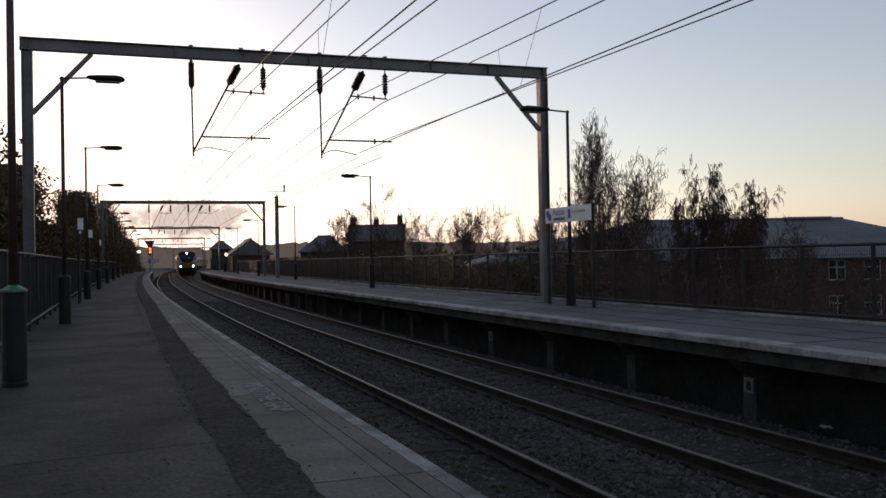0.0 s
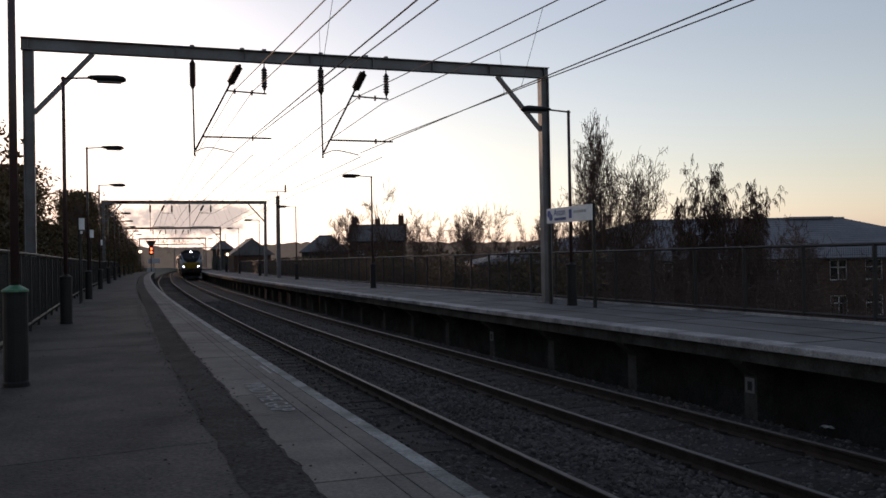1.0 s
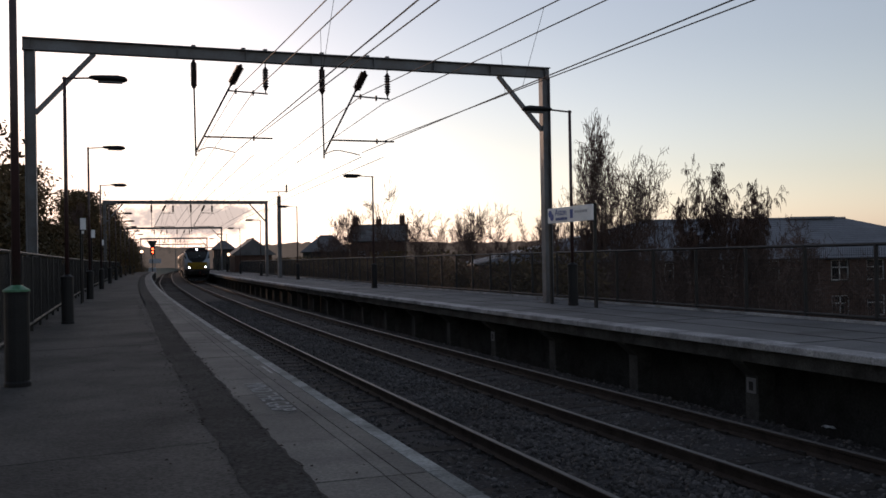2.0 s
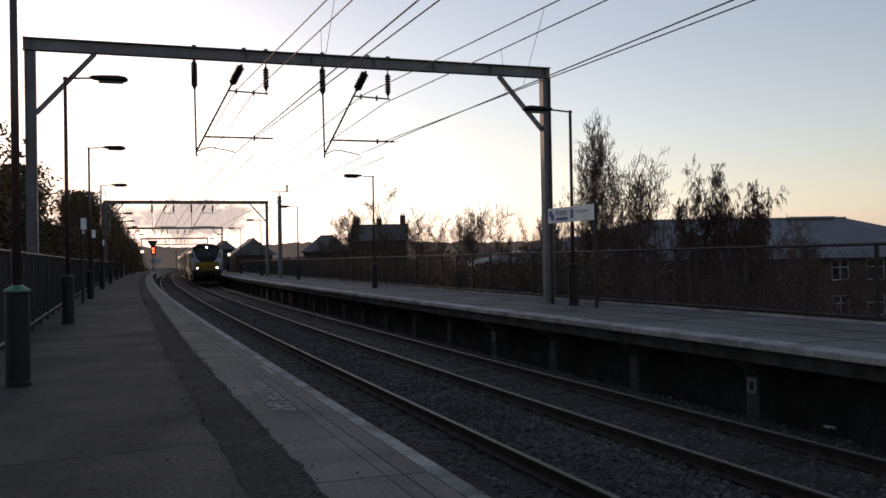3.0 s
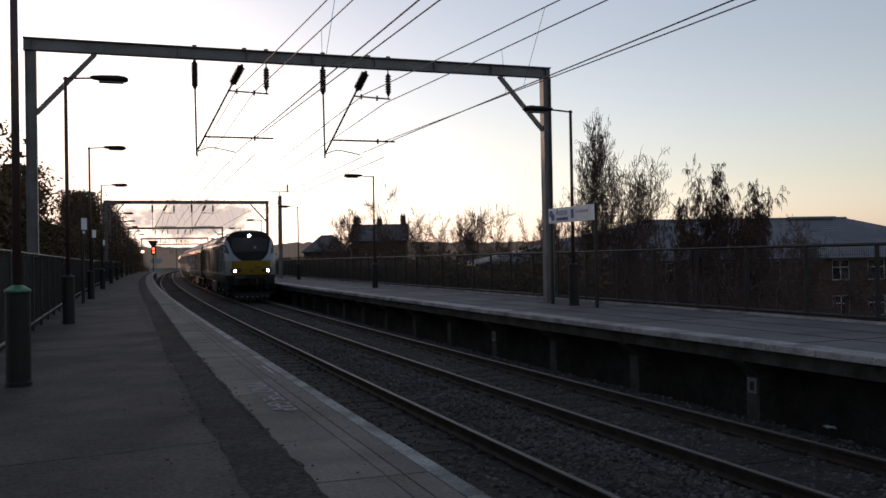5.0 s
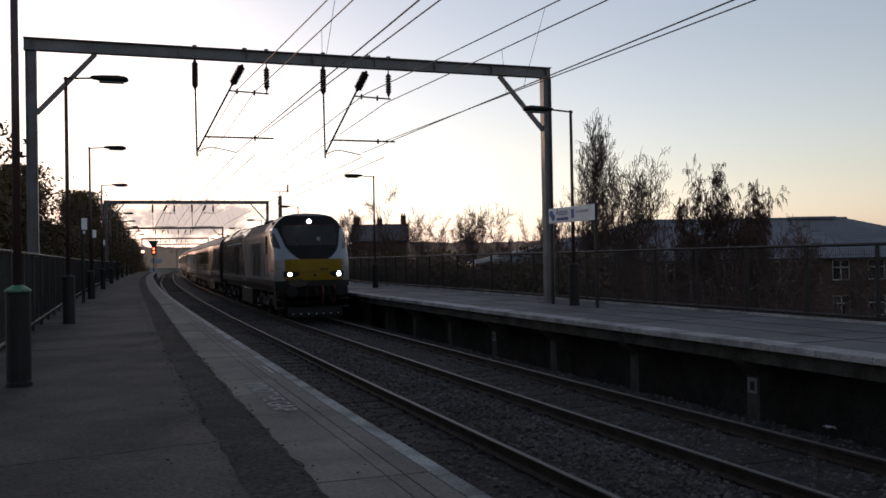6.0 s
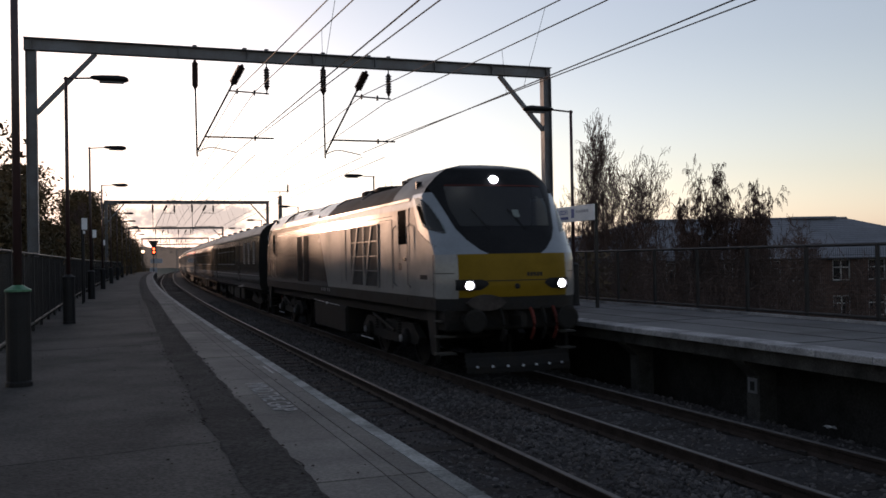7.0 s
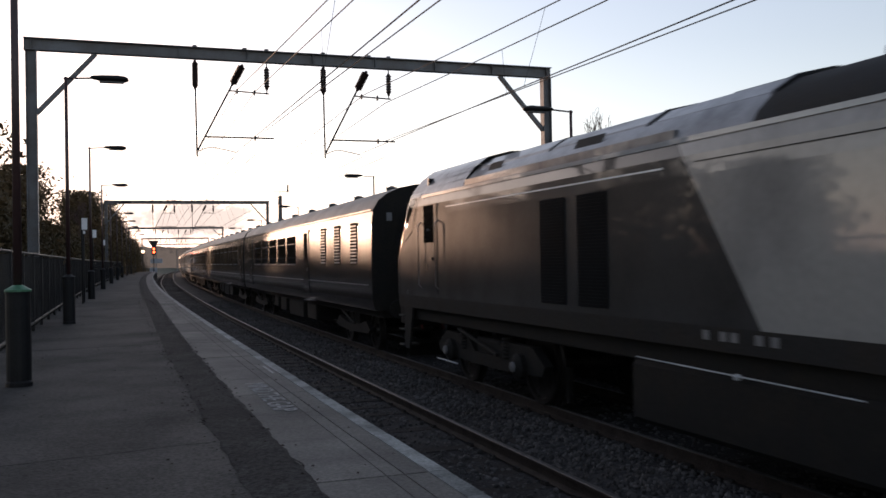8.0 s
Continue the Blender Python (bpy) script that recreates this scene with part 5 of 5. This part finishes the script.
# ---------------------------------------------------------------- buildings
def building(name, m, w, d, base, eave, ridge, label, hip=0.0, chimneys=(), rows=(), cols=(), wall=BRICK, roof=SLATE, win=(1.2, 1.4), side=(), category="building"):
    """Walls with windows in the front face (local y = 0), a ridge along x."""
    b = thing(name, m, label, category)
    t = 0.3
    holes = sorted({(c - win[0] / 2, c + win[0] / 2) for c in cols})
    zs = sorted({(r, r + win[1]) for r in rows})
    bm = bmesh.new()
    x = 0.0
    for a, e in holes + [(w, w)]:
        if a > x:
            box(bm, x, a, 0, t, base, eave)
        z = base
        if e > a:
            for z0, z1 in zs + [(eave, eave)]:
                if z0 > z:
                    box(bm, a, e, 0, t, z, z0)
                z = z1
        x = e
    box(bm, 0, t, t, d, base, eave)
    box(bm, w - t, w, t, d, base, eave)
    box(bm, t, w - t, d - t, d, base, eave)
    if not hip:
        for x in (0, w - t):
            g = [bm.verts.new((x + k, yy, zz)) for k in (0, t) for yy, zz in ((0, eave), (d, eave), (d / 2, ridge - 0.1))]
            bm.faces.new(g[:3])
            bm.faces.new(g[3:][::-1])
    part("wall", bm, wall, b)
    o = 0.35
    bm = bmesh.new()
    hips = hip if isinstance(hip, tuple) else (hip, hip)
    r0, r1 = (hips[0], w - hips[1]) if hip else (-o, w + o)
    low = [(-o, -o), (w + o, -o), (w + o, d + o), (-o, d + o)]
    vs = [bm.verts.new((px, py, eave)) for px, py in low]
    ra, rb = bm.verts.new((r0, d / 2, ridge)), bm.verts.new((r1, d / 2, ridge))
    vl = [bm.verts.new((px, py, eave - 0.15)) for px, py in low]
    for f in ((vs[0], vs[1], rb, ra), (vs[2], vs[3], ra, rb), (vs[1], vs[2], rb), (vs[3], vs[0], ra), vl[::-1]):
        bm.faces.new(f)
    for i in range(4):
        bm.faces.new((vl[i], vl[(i + 1) % 4], vs[(i + 1) % 4], vs[i]))
    rf = part("roof", bm, roof, b)
    part("ridge_cap", rod(bmesh.new(), (r0, d / 2, ridge + 0.02), (r1, d / 2, ridge + 0.02), 0.1, seg=6), roof, rf)
    part("gutter", rod(bmesh.new(), (-o, -o - 0.05, eave - 0.08), (w + o, -o - 0.05, eave - 0.08), 0.07, seg=6), BLACK, rf)
    n = int((ridge - eave) / 0.28)
    if w > 20:
        for i in range(1, n * 2):
            u = i / (n * 2)
            part("slate_course", prism([(-o + (r0 + o) * u, 0), (w + o + (r1 - w - o) * u, 0), (w + o + (r1 - w - o) * u, 0.03), (-o + (r0 + o) * u, 0.03)], 0, 0.05), roof, rf).matrix_basis = pose(0, -o + (d / 2 + o) * u, eave + (ridge - eave) * u - 0.005)
    for cx, h in chimneys:
        ch = part("chimney", boxed(cx - 0.45, cx + 0.45, d / 2 - 0.35, d / 2 + 0.35, ridge - 0.7, ridge + h, 0.02), wall, b)
        part("chimney_cap", boxed(cx - 0.52, cx + 0.52, d / 2 - 0.42, d / 2 + 0.42, ridge + h, ridge + h + 0.12), wall, ch)
        for q in (-0.2, 0.2):
            part("chimney_pot", lathe(bmesh.new(), [(0.13, 0), (0.1, 0.4)], pose(cx + q, d / 2, ridge + h + 0.12), 10), wall, ch)
    for c in cols:
        for r in rows:
            wn = part("window", boxed(c - win[0] / 2, c + win[0] / 2, 0.16, 0.18, r, r + win[1]), WINDOW, b)
            for x0, x1, z0, z1 in ((-0.5, -0.44, 0, 1), (0.44, 0.5, 0, 1), (-0.03, 0.03, 0, 1), (-0.5, 0.5, 0, 0.05), (-0.5, 0.5, 0.95, 1), (-0.5, 0.5, 0.6, 0.65)):
                part("window_frame", boxed(c + x0 * win[0], c + x1 * win[0], 0.09, 0.15, r + z0 * win[1], r + z1 * win[1]), FRAMEWHITE, wn)
            part("sill", boxed(c - win[0] / 2 - 0.08, c + win[0] / 2 + 0.08, -0.08, 0.16, r - 0.1, r), CONCRETE, wn)
    return b


# the long brick block beyond the fence
building("brick_block", pose(2.2, 61.0, 0, 0, 0, 5.5), 38.5, 9.5, -5.2, 1.7, 4.6, "long two-storey brick block with a slate hipped roof and white windows", hip=(12.7, 10.0),
         rows=(0.1, -2.4), cols=(4.9, 7.3, 9.5, 12.9, 17.0, 20.4, 22.2, 25.4, 28.0, 31.0, 34.0), win=(1.3, 1.45))
part("roof_vent", boxed(24.0, 27.5, 4.4, 5.0, 4.6, 4.75), SLATE, bpy.data.objects["brick_block"])
building("chimney_house", pose(-15.6, 150, 0), 8.9, 8.0, -4.5, 5.2, 8.0, "dark brick house with tall chimneys behind bare trees", chimneys=((0.5, 1.2), (4.4, 0.9), (8.4, 1.4)), rows=(2.2, -0.6), cols=(1.8, 4.5, 7.1), category="house", roof=SHADED_SLATE)
building("shed", pose(-23.2, 148, 0), 6.6, 9.0, -4.5, 3.6, 6.3, "low grey-roofed building beyond the fence", hip=2.2, wall=CONCRETE, roof=SHADED_SLATE)
building("station_building", line_pose(112.0, 10.9, 0, 90), 9.0, 4.5, ZR, 3.1, 5.0, "dark station building with a pitched roof on the platform", wall=BRICK, roof=SHADED_SLATE)
building("signal_cabin", line_pose(150.0, 5.7, 0), 3.2, 4.0, ZR, 4.3, 5.6, "small dark cabin with a pitched roof", wall=CONCRETE, hip=1.1, roof=SHADED_SLATE)
glowing = thing("waiting_lamp", line_pose(111.0, 5.6, ZR), "small warm lamp by the station building", "lamp")
part("post", rod(bmesh.new(), (0, 0, 0), (0, 0, 2.0), 0.04), BLACK, glowing)
part("lit_globe", lathe(bmesh.new(), [(0.04, 2.0), (0.14, 2.06), (0.15, 2.25), (0.08, 2.35)], None, 12), WARMLAMP, glowing, "lit lamp")


# ---------------------------------------------------------------- trees
def limb_mesh(name, segs, mat, sides=3):
    """Tapered limbs in one mesh, from rows (start, end, r0, r1)."""
    a = np.array([s[0] for s in segs])
    b = np.array([s[1] for s in segs])
    r0 = np.array([s[2] for s in segs])[:, None]
    r1 = np.array([s[3] for s in segs])[:, None]
    d = b - a
    d /= np.linalg.norm(d, axis=1, keepdims=True) + 1e-9
    ref = np.where(np.abs(d[:, 2:3]) < 0.9, np.array([[0, 0, 1.0]]), np.array([[1.0, 0, 0]]))
    u = np.cross(d, ref)
    u /= np.linalg.norm(u, axis=1, keepdims=True) + 1e-9
    w = np.cross(d, u)
    v = []
    for p, r in ((a, r0), (b, r1)):
        for k in range(sides):
            t = 2 * math.pi * k / sides
            v.append(p + r * (math.cos(t) * u + math.sin(t) * w))
    v = np.stack(v, 1).reshape(-1, 3)
    f = np.array([(k, (k + 1) % sides, sides + (k + 1) % sides, sides + k) for k in range(sides)])
    f = (f[None] + 2 * sides * np.arange(len(segs))[:, None, None]).reshape(-1, 4)
    me = bpy.data.meshes.new(name)
    me.from_pydata(v.tolist(), [], f.tolist())
    me.materials.append(mat)
    return me


def grow(rng, base, way, length, radius, level, segs, kids, droop, reach=1.0):
    """One limb and what grows from it; segs takes rows (start, end, r0, r1, level)."""
    n = (7, 5, 4, 3, 3)[level]
    p, w, r = np.array(base, float), np.array(way, float), radius
    w /= math.sqrt(w.dot(w))
    pull = 0.06 if level < 2 else droop * (0.4 if level == 2 and droop < 0 else 1.0)
    for i in range(n):
        w = w + rng.normal(0, 0.05 if level == 0 else 0.15, 3)
        w[2] += pull
        w /= math.sqrt(w.dot(w))
        q = p + w * (length / n)
        rr = max(r * 0.82, 0.0045)
        segs.append((p, q, r, rr, level))
        p, r = q, rr
        if level < 4 and (level > 0 or i > 0):
            for _ in range(kids[level]):
                if rng.random() < 0.8:
                    side = rng.normal(0, 1, 3)
                    side -= w * side.dot(w)
                    side /= math.sqrt(side.dot(side)) + 1e-9
                    out = w * 0.8 + side * (0.7 if level else 0.6)
                    out[2] += 0.1
                    grow(rng, p, out, length * rng.uniform(0.36, 0.56) * (1.0 if level else reach * (1 - 0.07 * i)), max(r * 0.5, 0.005), level + 1, segs, kids, droop)


def bare_tree(x, y, z0, top, width, seed, name="bare_tree", label="leafless tree with fine reddish twigs", droop=0.05, stems=1, kids=(2, 2, 2, 1), catkins=0.0, group="bare trees", fine=1.0, reach=0.42):
    """A leafless tree that is brought to the height top and the half width given."""
    rng = np.random.default_rng(seed)
    t = thing(name, pose(x, y, z0), label, "tree", group)
    segs = []
    for k in range(stems):
        grow(rng, (rng.normal(0, 0.15), rng.normal(0, 0.15), -0.2), (rng.normal(0, 0.1), rng.normal(0, 0.1), 1), 8.0, 0.11 / stems ** 0.5, 0, segs, kids, droop, reach)
    ends = np.array([s[1] for s in segs])
    grow_z = (top - z0) / ends[:, 2].max()
    grow_x = width / np.percentile(np.hypot(ends[:, 0], ends[:, 1]), 96)
    scale = np.array([grow_x, grow_x, grow_z])
    thick = [(a * scale, b * scale, r0, r1) for a, b, r0, r1, k in segs if k < 2]
    thin = [(a * scale, b * scale, r0 * fine, r1 * fine) for a, b, r0, r1, k in segs if k >= 2]
    if catkins:
        for a, b, r0, r1 in list(thin):
            if rng.random() < catkins:
                thin.append((b, b + np.array([rng.normal(0, 0.03), rng.normal(0, 0.03), -rng.uniform(0.06, 0.22)]), 0.011, 0.006))
    shared("trunk", limb_mesh("trunk", thick, BARK, 5), t, Matrix.Identity(4))
    tagged(shared("crown", limb_mesh("crown", thin, TWIG), t, Matrix.Identity(4)), "fine tangled twigs")
    return t


def leafy_tree(x, y, z0, top, width, seed, name="evergreen_tree", label="dark evergreen tree with a ragged crown", low=0.0, count=9500):
    rng = np.random.default_rng(seed)
    t = thing(name, pose(x, y, z0), label, "tree", "evergreen trees")
    segs = []
    h = top - z0
    grow(rng, (0, 0, -0.2), (0, 0, 1), h * 0.75, h * 0.016, 0, segs, (2, 1, 1, 0), 0.05)
    shared("trunk", limb_mesh("trunk", [s[:4] for s in segs], BARK, 4), t, Matrix.Identity(4))
    n = count
    clumps = []
    for _ in range(34):
        u = rng.random() ** 0.8
        zz = low + (h - low) * u
        rad = width * (1 - u * 0.72) * math.sqrt(rng.random())
        a = rng.random() * 6.28
        clumps.append((rad * math.cos(a), rad * math.sin(a), zz, width * rng.uniform(0.18, 0.34)))
    cl = np.array(clumps)[rng.integers(0, len(clumps), n)]
    c = cl[:, :3] + rng.normal(0, 1, (n, 3)) * cl[:, 3:4] * np.array([1, 1, 0.9])
    c[:, 2] = np.clip(c[:, 2], low, h + 0.4)
    size = rng.uniform(0.06, 0.16, (n, 1))
    e1, e2 = rng.normal(0, 1, (n, 3)), rng.normal(0, 1, (n, 3))
    e1 /= np.linalg.norm(e1, axis=1, keepdims=True)
    e2 /= np.linalg.norm(e2, axis=1, keepdims=True)
    v = np.stack([c - e1 * size, c - e2 * size * 0.5, c + e1 * size, c + e2 * size * 0.5], 1).reshape(-1, 3)
    f = np.arange(4 * n).reshape(-1, 4)
    me = bpy.data.meshes.new("crown")
    me.from_pydata(v.tolist(), [], f.tolist())
    me.materials.append(LEAF)
    tagged(shared("crown", me, t, Matrix.Identity(4)), "dense dark leaves with gaps")
    return t


# behind the near fence
for i, (s, o, top, w) in enumerate(((17, -9.6, 4.6, 2.0), (23, -10.2, 5.6, 2.3), (27, -9.4, 5.8, 2.0), (31, -11.0, 5.4, 2.0), (36, -10.4, 5.2, 2.0), (42, -9.9, 5.6, 2.0), (47, -9.8, 6.4, 2.1), (51, -10.4, 7.0, 2.2), (55, -9.9, 4.3, 2.2), (61, -9.6, 4.3, 2.3), (67, -9.5, 4.4, 2.3),
                                   (76, -8.5, 7.6, 2.1), (82, -9.0, 7.9, 2.2), (88, -9.4, 8.3, 2.3), (94, -10.0, 8.6, 2.4), (99, -10.8, 8.8, 2.4), (104, -8.6, 9.0, 2.3), (112, -8.3, 8.8, 2.2), (121, -8.0, 8.4, 2.2), (131, -7.8, 7.6, 2.1), (142, -7.8, 6.6, 2.1), (156, -7.6, 5.8, 2.1), (170, -7.6, 5.6, 2.1))):
    p = on_line(s, o)
    leafy_tree(p.x, p.y, 0.2, top, w, 40 + i, count=12000)
# low infill trees, added to keep the low sun off the train's lower sides
for i, (s, o, top) in enumerate(((33.6, -10.6, 4.7), (39, -10.4, 4.7), (45.6, -10.4, 4.8), (53, -10.4, 4.3), (61.5, -10.4, 4.2), (70.5, -10.4, 4.2), (80, -10.4, 4.2), (90.5, -10.2, 4.2))):
    p = on_line(s, o)
    leafy_tree(p.x, p.y, 0.2, top, 2.3, 90 + i, count=5500)
# thin trees over the hedge, which let the low sun through
for i, (s, o, top, w) in enumerate(((53, -10.6, 6.9, 1.8), (57.5, -10.6, 7.0, 1.7), (70.5, -8.2, 6.9, 1.4))):
    p = on_line(s, o)
    bare_tree(p.x, p.y, 0.2, top, w, 140 + i, "hedge_tree", "thin brown tree with bare twigs over the hedge", 0.04, 1, (3, 2, 2, 1), 0.3, "hedge trees", 1.3, 0.8)
# beyond the far fence
B = (3, 3, 2, 1)
bare_tree(6.0, 35.0, -4.6, 7.6, 1.8, 3, "birch_tree", "tall birch with reddish twigs and catkins", 0.03, 2, B, 0.15, fine=1.4, reach=0.85)
bare_tree(7.6, 35.6, -4.6, 6.5, 2.0, 4, "birch_tree", "spreading birch with fine reddish twigs", 0.03, 2, B, 0.15, fine=1.4, reach=0.85)
bare_tree(11.25, 37.5, -4.6, 6.2, 1.75, 9, "weeping_birch", "weeping birch with hanging dark twigs", -0.3, 3, (3, 2, 2, 1), 0.7, fine=1.4, reach=1.0)
bare_tree(13.0, 38.5, -4.6, 5.3, 1.75, 15, "weeping_birch", "weeping birch with hanging dark twigs", -0.3, 3, (3, 2, 2, 1), 0.7, fine=1.4, reach=1.0)
bare_tree(9.3, 38.0, -4.6, 3.4, 1.3, 21, "birch_tree", "smaller birch with fine twigs", 0.05, 1, B, 0.1, fine=1.4, reach=0.8)
for i, (px, py, top, w) in enumerate(((-13.4, 110, 9.0, 2.3), (-10.8, 112, 8.6, 2.4), (-5.4, 104, 11.9, 3.0), (-2.6, 100, 8.2, 2.5), (-0.6, 96, 7.4, 2.4), (2.6, 92, 8.0, 2.2), (4.2, 84, 7.2, 1.9), (4.9, 62, 5.3, 1.5), (5.3, 52, 5.7, 1.5), (-9.0, 118, 6.6, 2.4), (1.2, 80, 5.8, 2.2), (6.0, 46, 4.6, 1.2), (15.4, 42, 3.9, 1.6), (17.4, 43, 2.8, 1.4), (-16.0, 120, 6.0, 2.2), (8.4, 41, 2.6, 1.3), (10.6, 42, 2.9, 1.4), (12.6, 43, 2.4, 1.4), (14.2, 43, 2.8, 1.4), (19.2, 44, 2.2, 1.3), (6.6, 42, 2.6, 1.2))):
    bare_tree(px, py, -4.6, top, w * 1.2, 60 + i, stems=1 + (i % 2), kids=(3, 2, 2, 1) if i < 15 else (2, 2, 2, 1), fine=1.1 + py / 75, reach=0.85)


def thicket(name, spots, mat, seed, label):
    """Low tangled shrubs, one mesh."""
    rng = np.random.default_rng(seed)
    segs = []
    for x, y, z, h, n in spots:
        for _ in range(n):
            a = np.array([x + rng.normal(0, 0.7), y + rng.normal(0, 0.7), z])
            for j in range(4):
                b = a + np.array([rng.normal(0, 0.25), rng.normal(0, 0.25), h / 4 * rng.uniform(0.6, 1.2)])
                segs.append((a, b, 0.016 - 0.003 * j, 0.013 - 0.003 * j))
                a = b
                if j:
                    for _ in range(2):
                        segs.append((a, a + rng.normal(0, 0.28, 3) + np.array([0, 0, 0.15]), 0.008, 0.003))
    return tagged(new(name, limb_mesh(name, segs, mat)), label, "shrubs", kind="stuff")


spots = []
for i in range(190):
    s = 9 + (i % 95) * 1.0 + random.uniform(-0.5, 0.5)
    o = 9.1 + (i // 95) * 2.0 + random.uniform(-0.6, 0.6)
    p = on_line(s, o)
    spots.append((p.x, p.y, -1.2 - 1.3 * (i // 95), random.uniform(2.4, 3.1) + 1.2 * (i // 95), 12 if s < 34 else 30))
thicket("embankment_shrubs", spots, TWIG, 8, "tangled leafless shrubs on the embankment")
for i in range(22):
    p = on_line(25 + i * 3.4, 9.2 + random.uniform(-0.5, 0.5))
    leafy_tree(p.x, p.y, -2.0, 1.7 + random.uniform(-0.2, 0.4), 1.7, 200 + i, "hedge_bush", "dark dense bush behind the fence", count=3500)


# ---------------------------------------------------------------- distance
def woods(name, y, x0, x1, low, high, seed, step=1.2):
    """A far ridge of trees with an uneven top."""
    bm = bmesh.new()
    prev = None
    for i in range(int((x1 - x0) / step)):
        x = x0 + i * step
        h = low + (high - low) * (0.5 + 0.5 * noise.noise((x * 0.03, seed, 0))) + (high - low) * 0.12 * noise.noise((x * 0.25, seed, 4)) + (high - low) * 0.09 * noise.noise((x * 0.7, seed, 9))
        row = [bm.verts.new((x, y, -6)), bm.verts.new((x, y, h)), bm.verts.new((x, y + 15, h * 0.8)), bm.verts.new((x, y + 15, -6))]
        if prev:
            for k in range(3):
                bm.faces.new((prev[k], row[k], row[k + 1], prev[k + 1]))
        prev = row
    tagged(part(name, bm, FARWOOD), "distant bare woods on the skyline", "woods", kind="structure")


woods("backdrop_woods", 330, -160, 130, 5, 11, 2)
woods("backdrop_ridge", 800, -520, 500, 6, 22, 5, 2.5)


def cloud_bank():
    m = bpy.data.materials.new("cloud")
    m.use_nodes = True
    n, ln = m.node_tree.nodes, m.node_tree.links
    n.clear()
    tc = n.new("ShaderNodeTexCoord")
    mp = n.new("ShaderNodeMapping")
    mp.inputs["Scale"].default_value = (0.014, 0.014, 0.024)
    no = n.new("ShaderNodeTexNoise")
    no.inputs["Detail"].default_value, no.inputs["Roughness"].default_value, no.inputs["Scale"].default_value = 7, 0.6, 1.0
    gd = n.new("ShaderNodeTexGradient")
    gd.gradient_type = "SPHERICAL"
    gm = n.new("ShaderNodeMapping")
    gm.inputs["Scale"].default_value = (1 / 400, 1 / 100, 1 / 125)
    ad = n.new("ShaderNodeMath")
    ad.operation = "ADD"
    rg = n.new("ShaderNodeMapRange")
    rg.inputs["From Min"].default_value, rg.inputs["From Max"].default_value = 0.93, 1.17
    rg.inputs["To Max"].default_value = 0.85
    em = n.new("ShaderNodeEmission")
    em.inputs["Color"].default_value, em.inputs["Strength"].default_value = (0.25, 0.22, 0.185, 1), 1.0
    tr = n.new("ShaderNodeBsdfTransparent")
    mx = n.new("ShaderNodeMixShader")
    out = n.new("ShaderNodeOutputMaterial")
    ln.new(tc.outputs["Object"], mp.inputs["Vector"])
    ln.new(mp.outputs[0], no.inputs["Vector"])
    ln.new(tc.outputs["Object"], gm.inputs["Vector"])
    ln.new(gm.outputs[0], gd.inputs["Vector"])
    ln.new(gd.outputs["Fac"], ad.inputs[0])
    ln.new(no.outputs["Fac"], ad.inputs[1])
    ln.new(ad.outputs[0], rg.inputs["Value"])
    ln.new(rg.outputs[0], mx.inputs["Fac"])
    ln.new(tr.outputs[0], mx.inputs[1])
    ln.new(em.outputs[0], mx.inputs[2])
    ln.new(mx.outputs[0], out.inputs["Surface"])
    c = part("backdrop_cloud", sheet([[(x, 0, z) for x in (-400, 400)] for z in (-125, 125)]), m)
    c.matrix_basis = pose(-765, 2750, 135)
    tagged(c, "small grey-mauve cloud low in the sunset sky", "cloud", kind="structure")


cloud_bank()


# ---------------------------------------------------------------- what moves
SPEED = 17.66
RUN_T, RUN_S = (0.0, 1.0, 2.0, 3.0, 4.0, 5.0, 6.0, 6.5, 7.0, 7.25, 7.5, 7.75, 8.0), (136.84, 119.18, 101.5, 83.8, 66.1, 48.3, 30.55, 22.0, 13.06, 8.9, 4.85, 0.5, -4.15)


def front_at(t):
    """How far along the line the locomotive's front stands."""
    return float(np.interp(t, RUN_T, RUN_S))


def vehicle_pose(s, wheelbase0, wheelbase1):
    """The pose of a vehicle whose front is at s and which runs towards the camera on the far track."""
    a, b = on_line(s + wheelbase0, SIX / 2), on_line(s + wheelbase1, SIX / 2)
    d = (a - b).normalized()
    p = a + d * wheelbase0
    return pose(p.x, p.y, 0, 0, 0, math.degrees(math.atan2(-d.x, d.y)))


def motions():
    times = [i * 0.25 for i in range(33)]
    walk(loco, [(t, vehicle_pose(front_at(t), 4.35, LOCO - 4.35)) for t in times])
    for i, (c, _) in enumerate(coaches):
        walk(c, [(t, vehicle_pose(front_at(t) + COACH_FIRST + i * COACH_PITCH, 3.1, COACH_LEN - 3.1)) for t in times])
    for sets, r in ((loco_wheels, 0.55), (coaches[0][1], 0.46)):
        for w in sets:
            y = w.location.y
            walk(w, [(i / FPS, pose(0, y, r, -math.degrees(i / FPS * SPEED / r))) for i in range(8 * FPS + 1)])


motions()
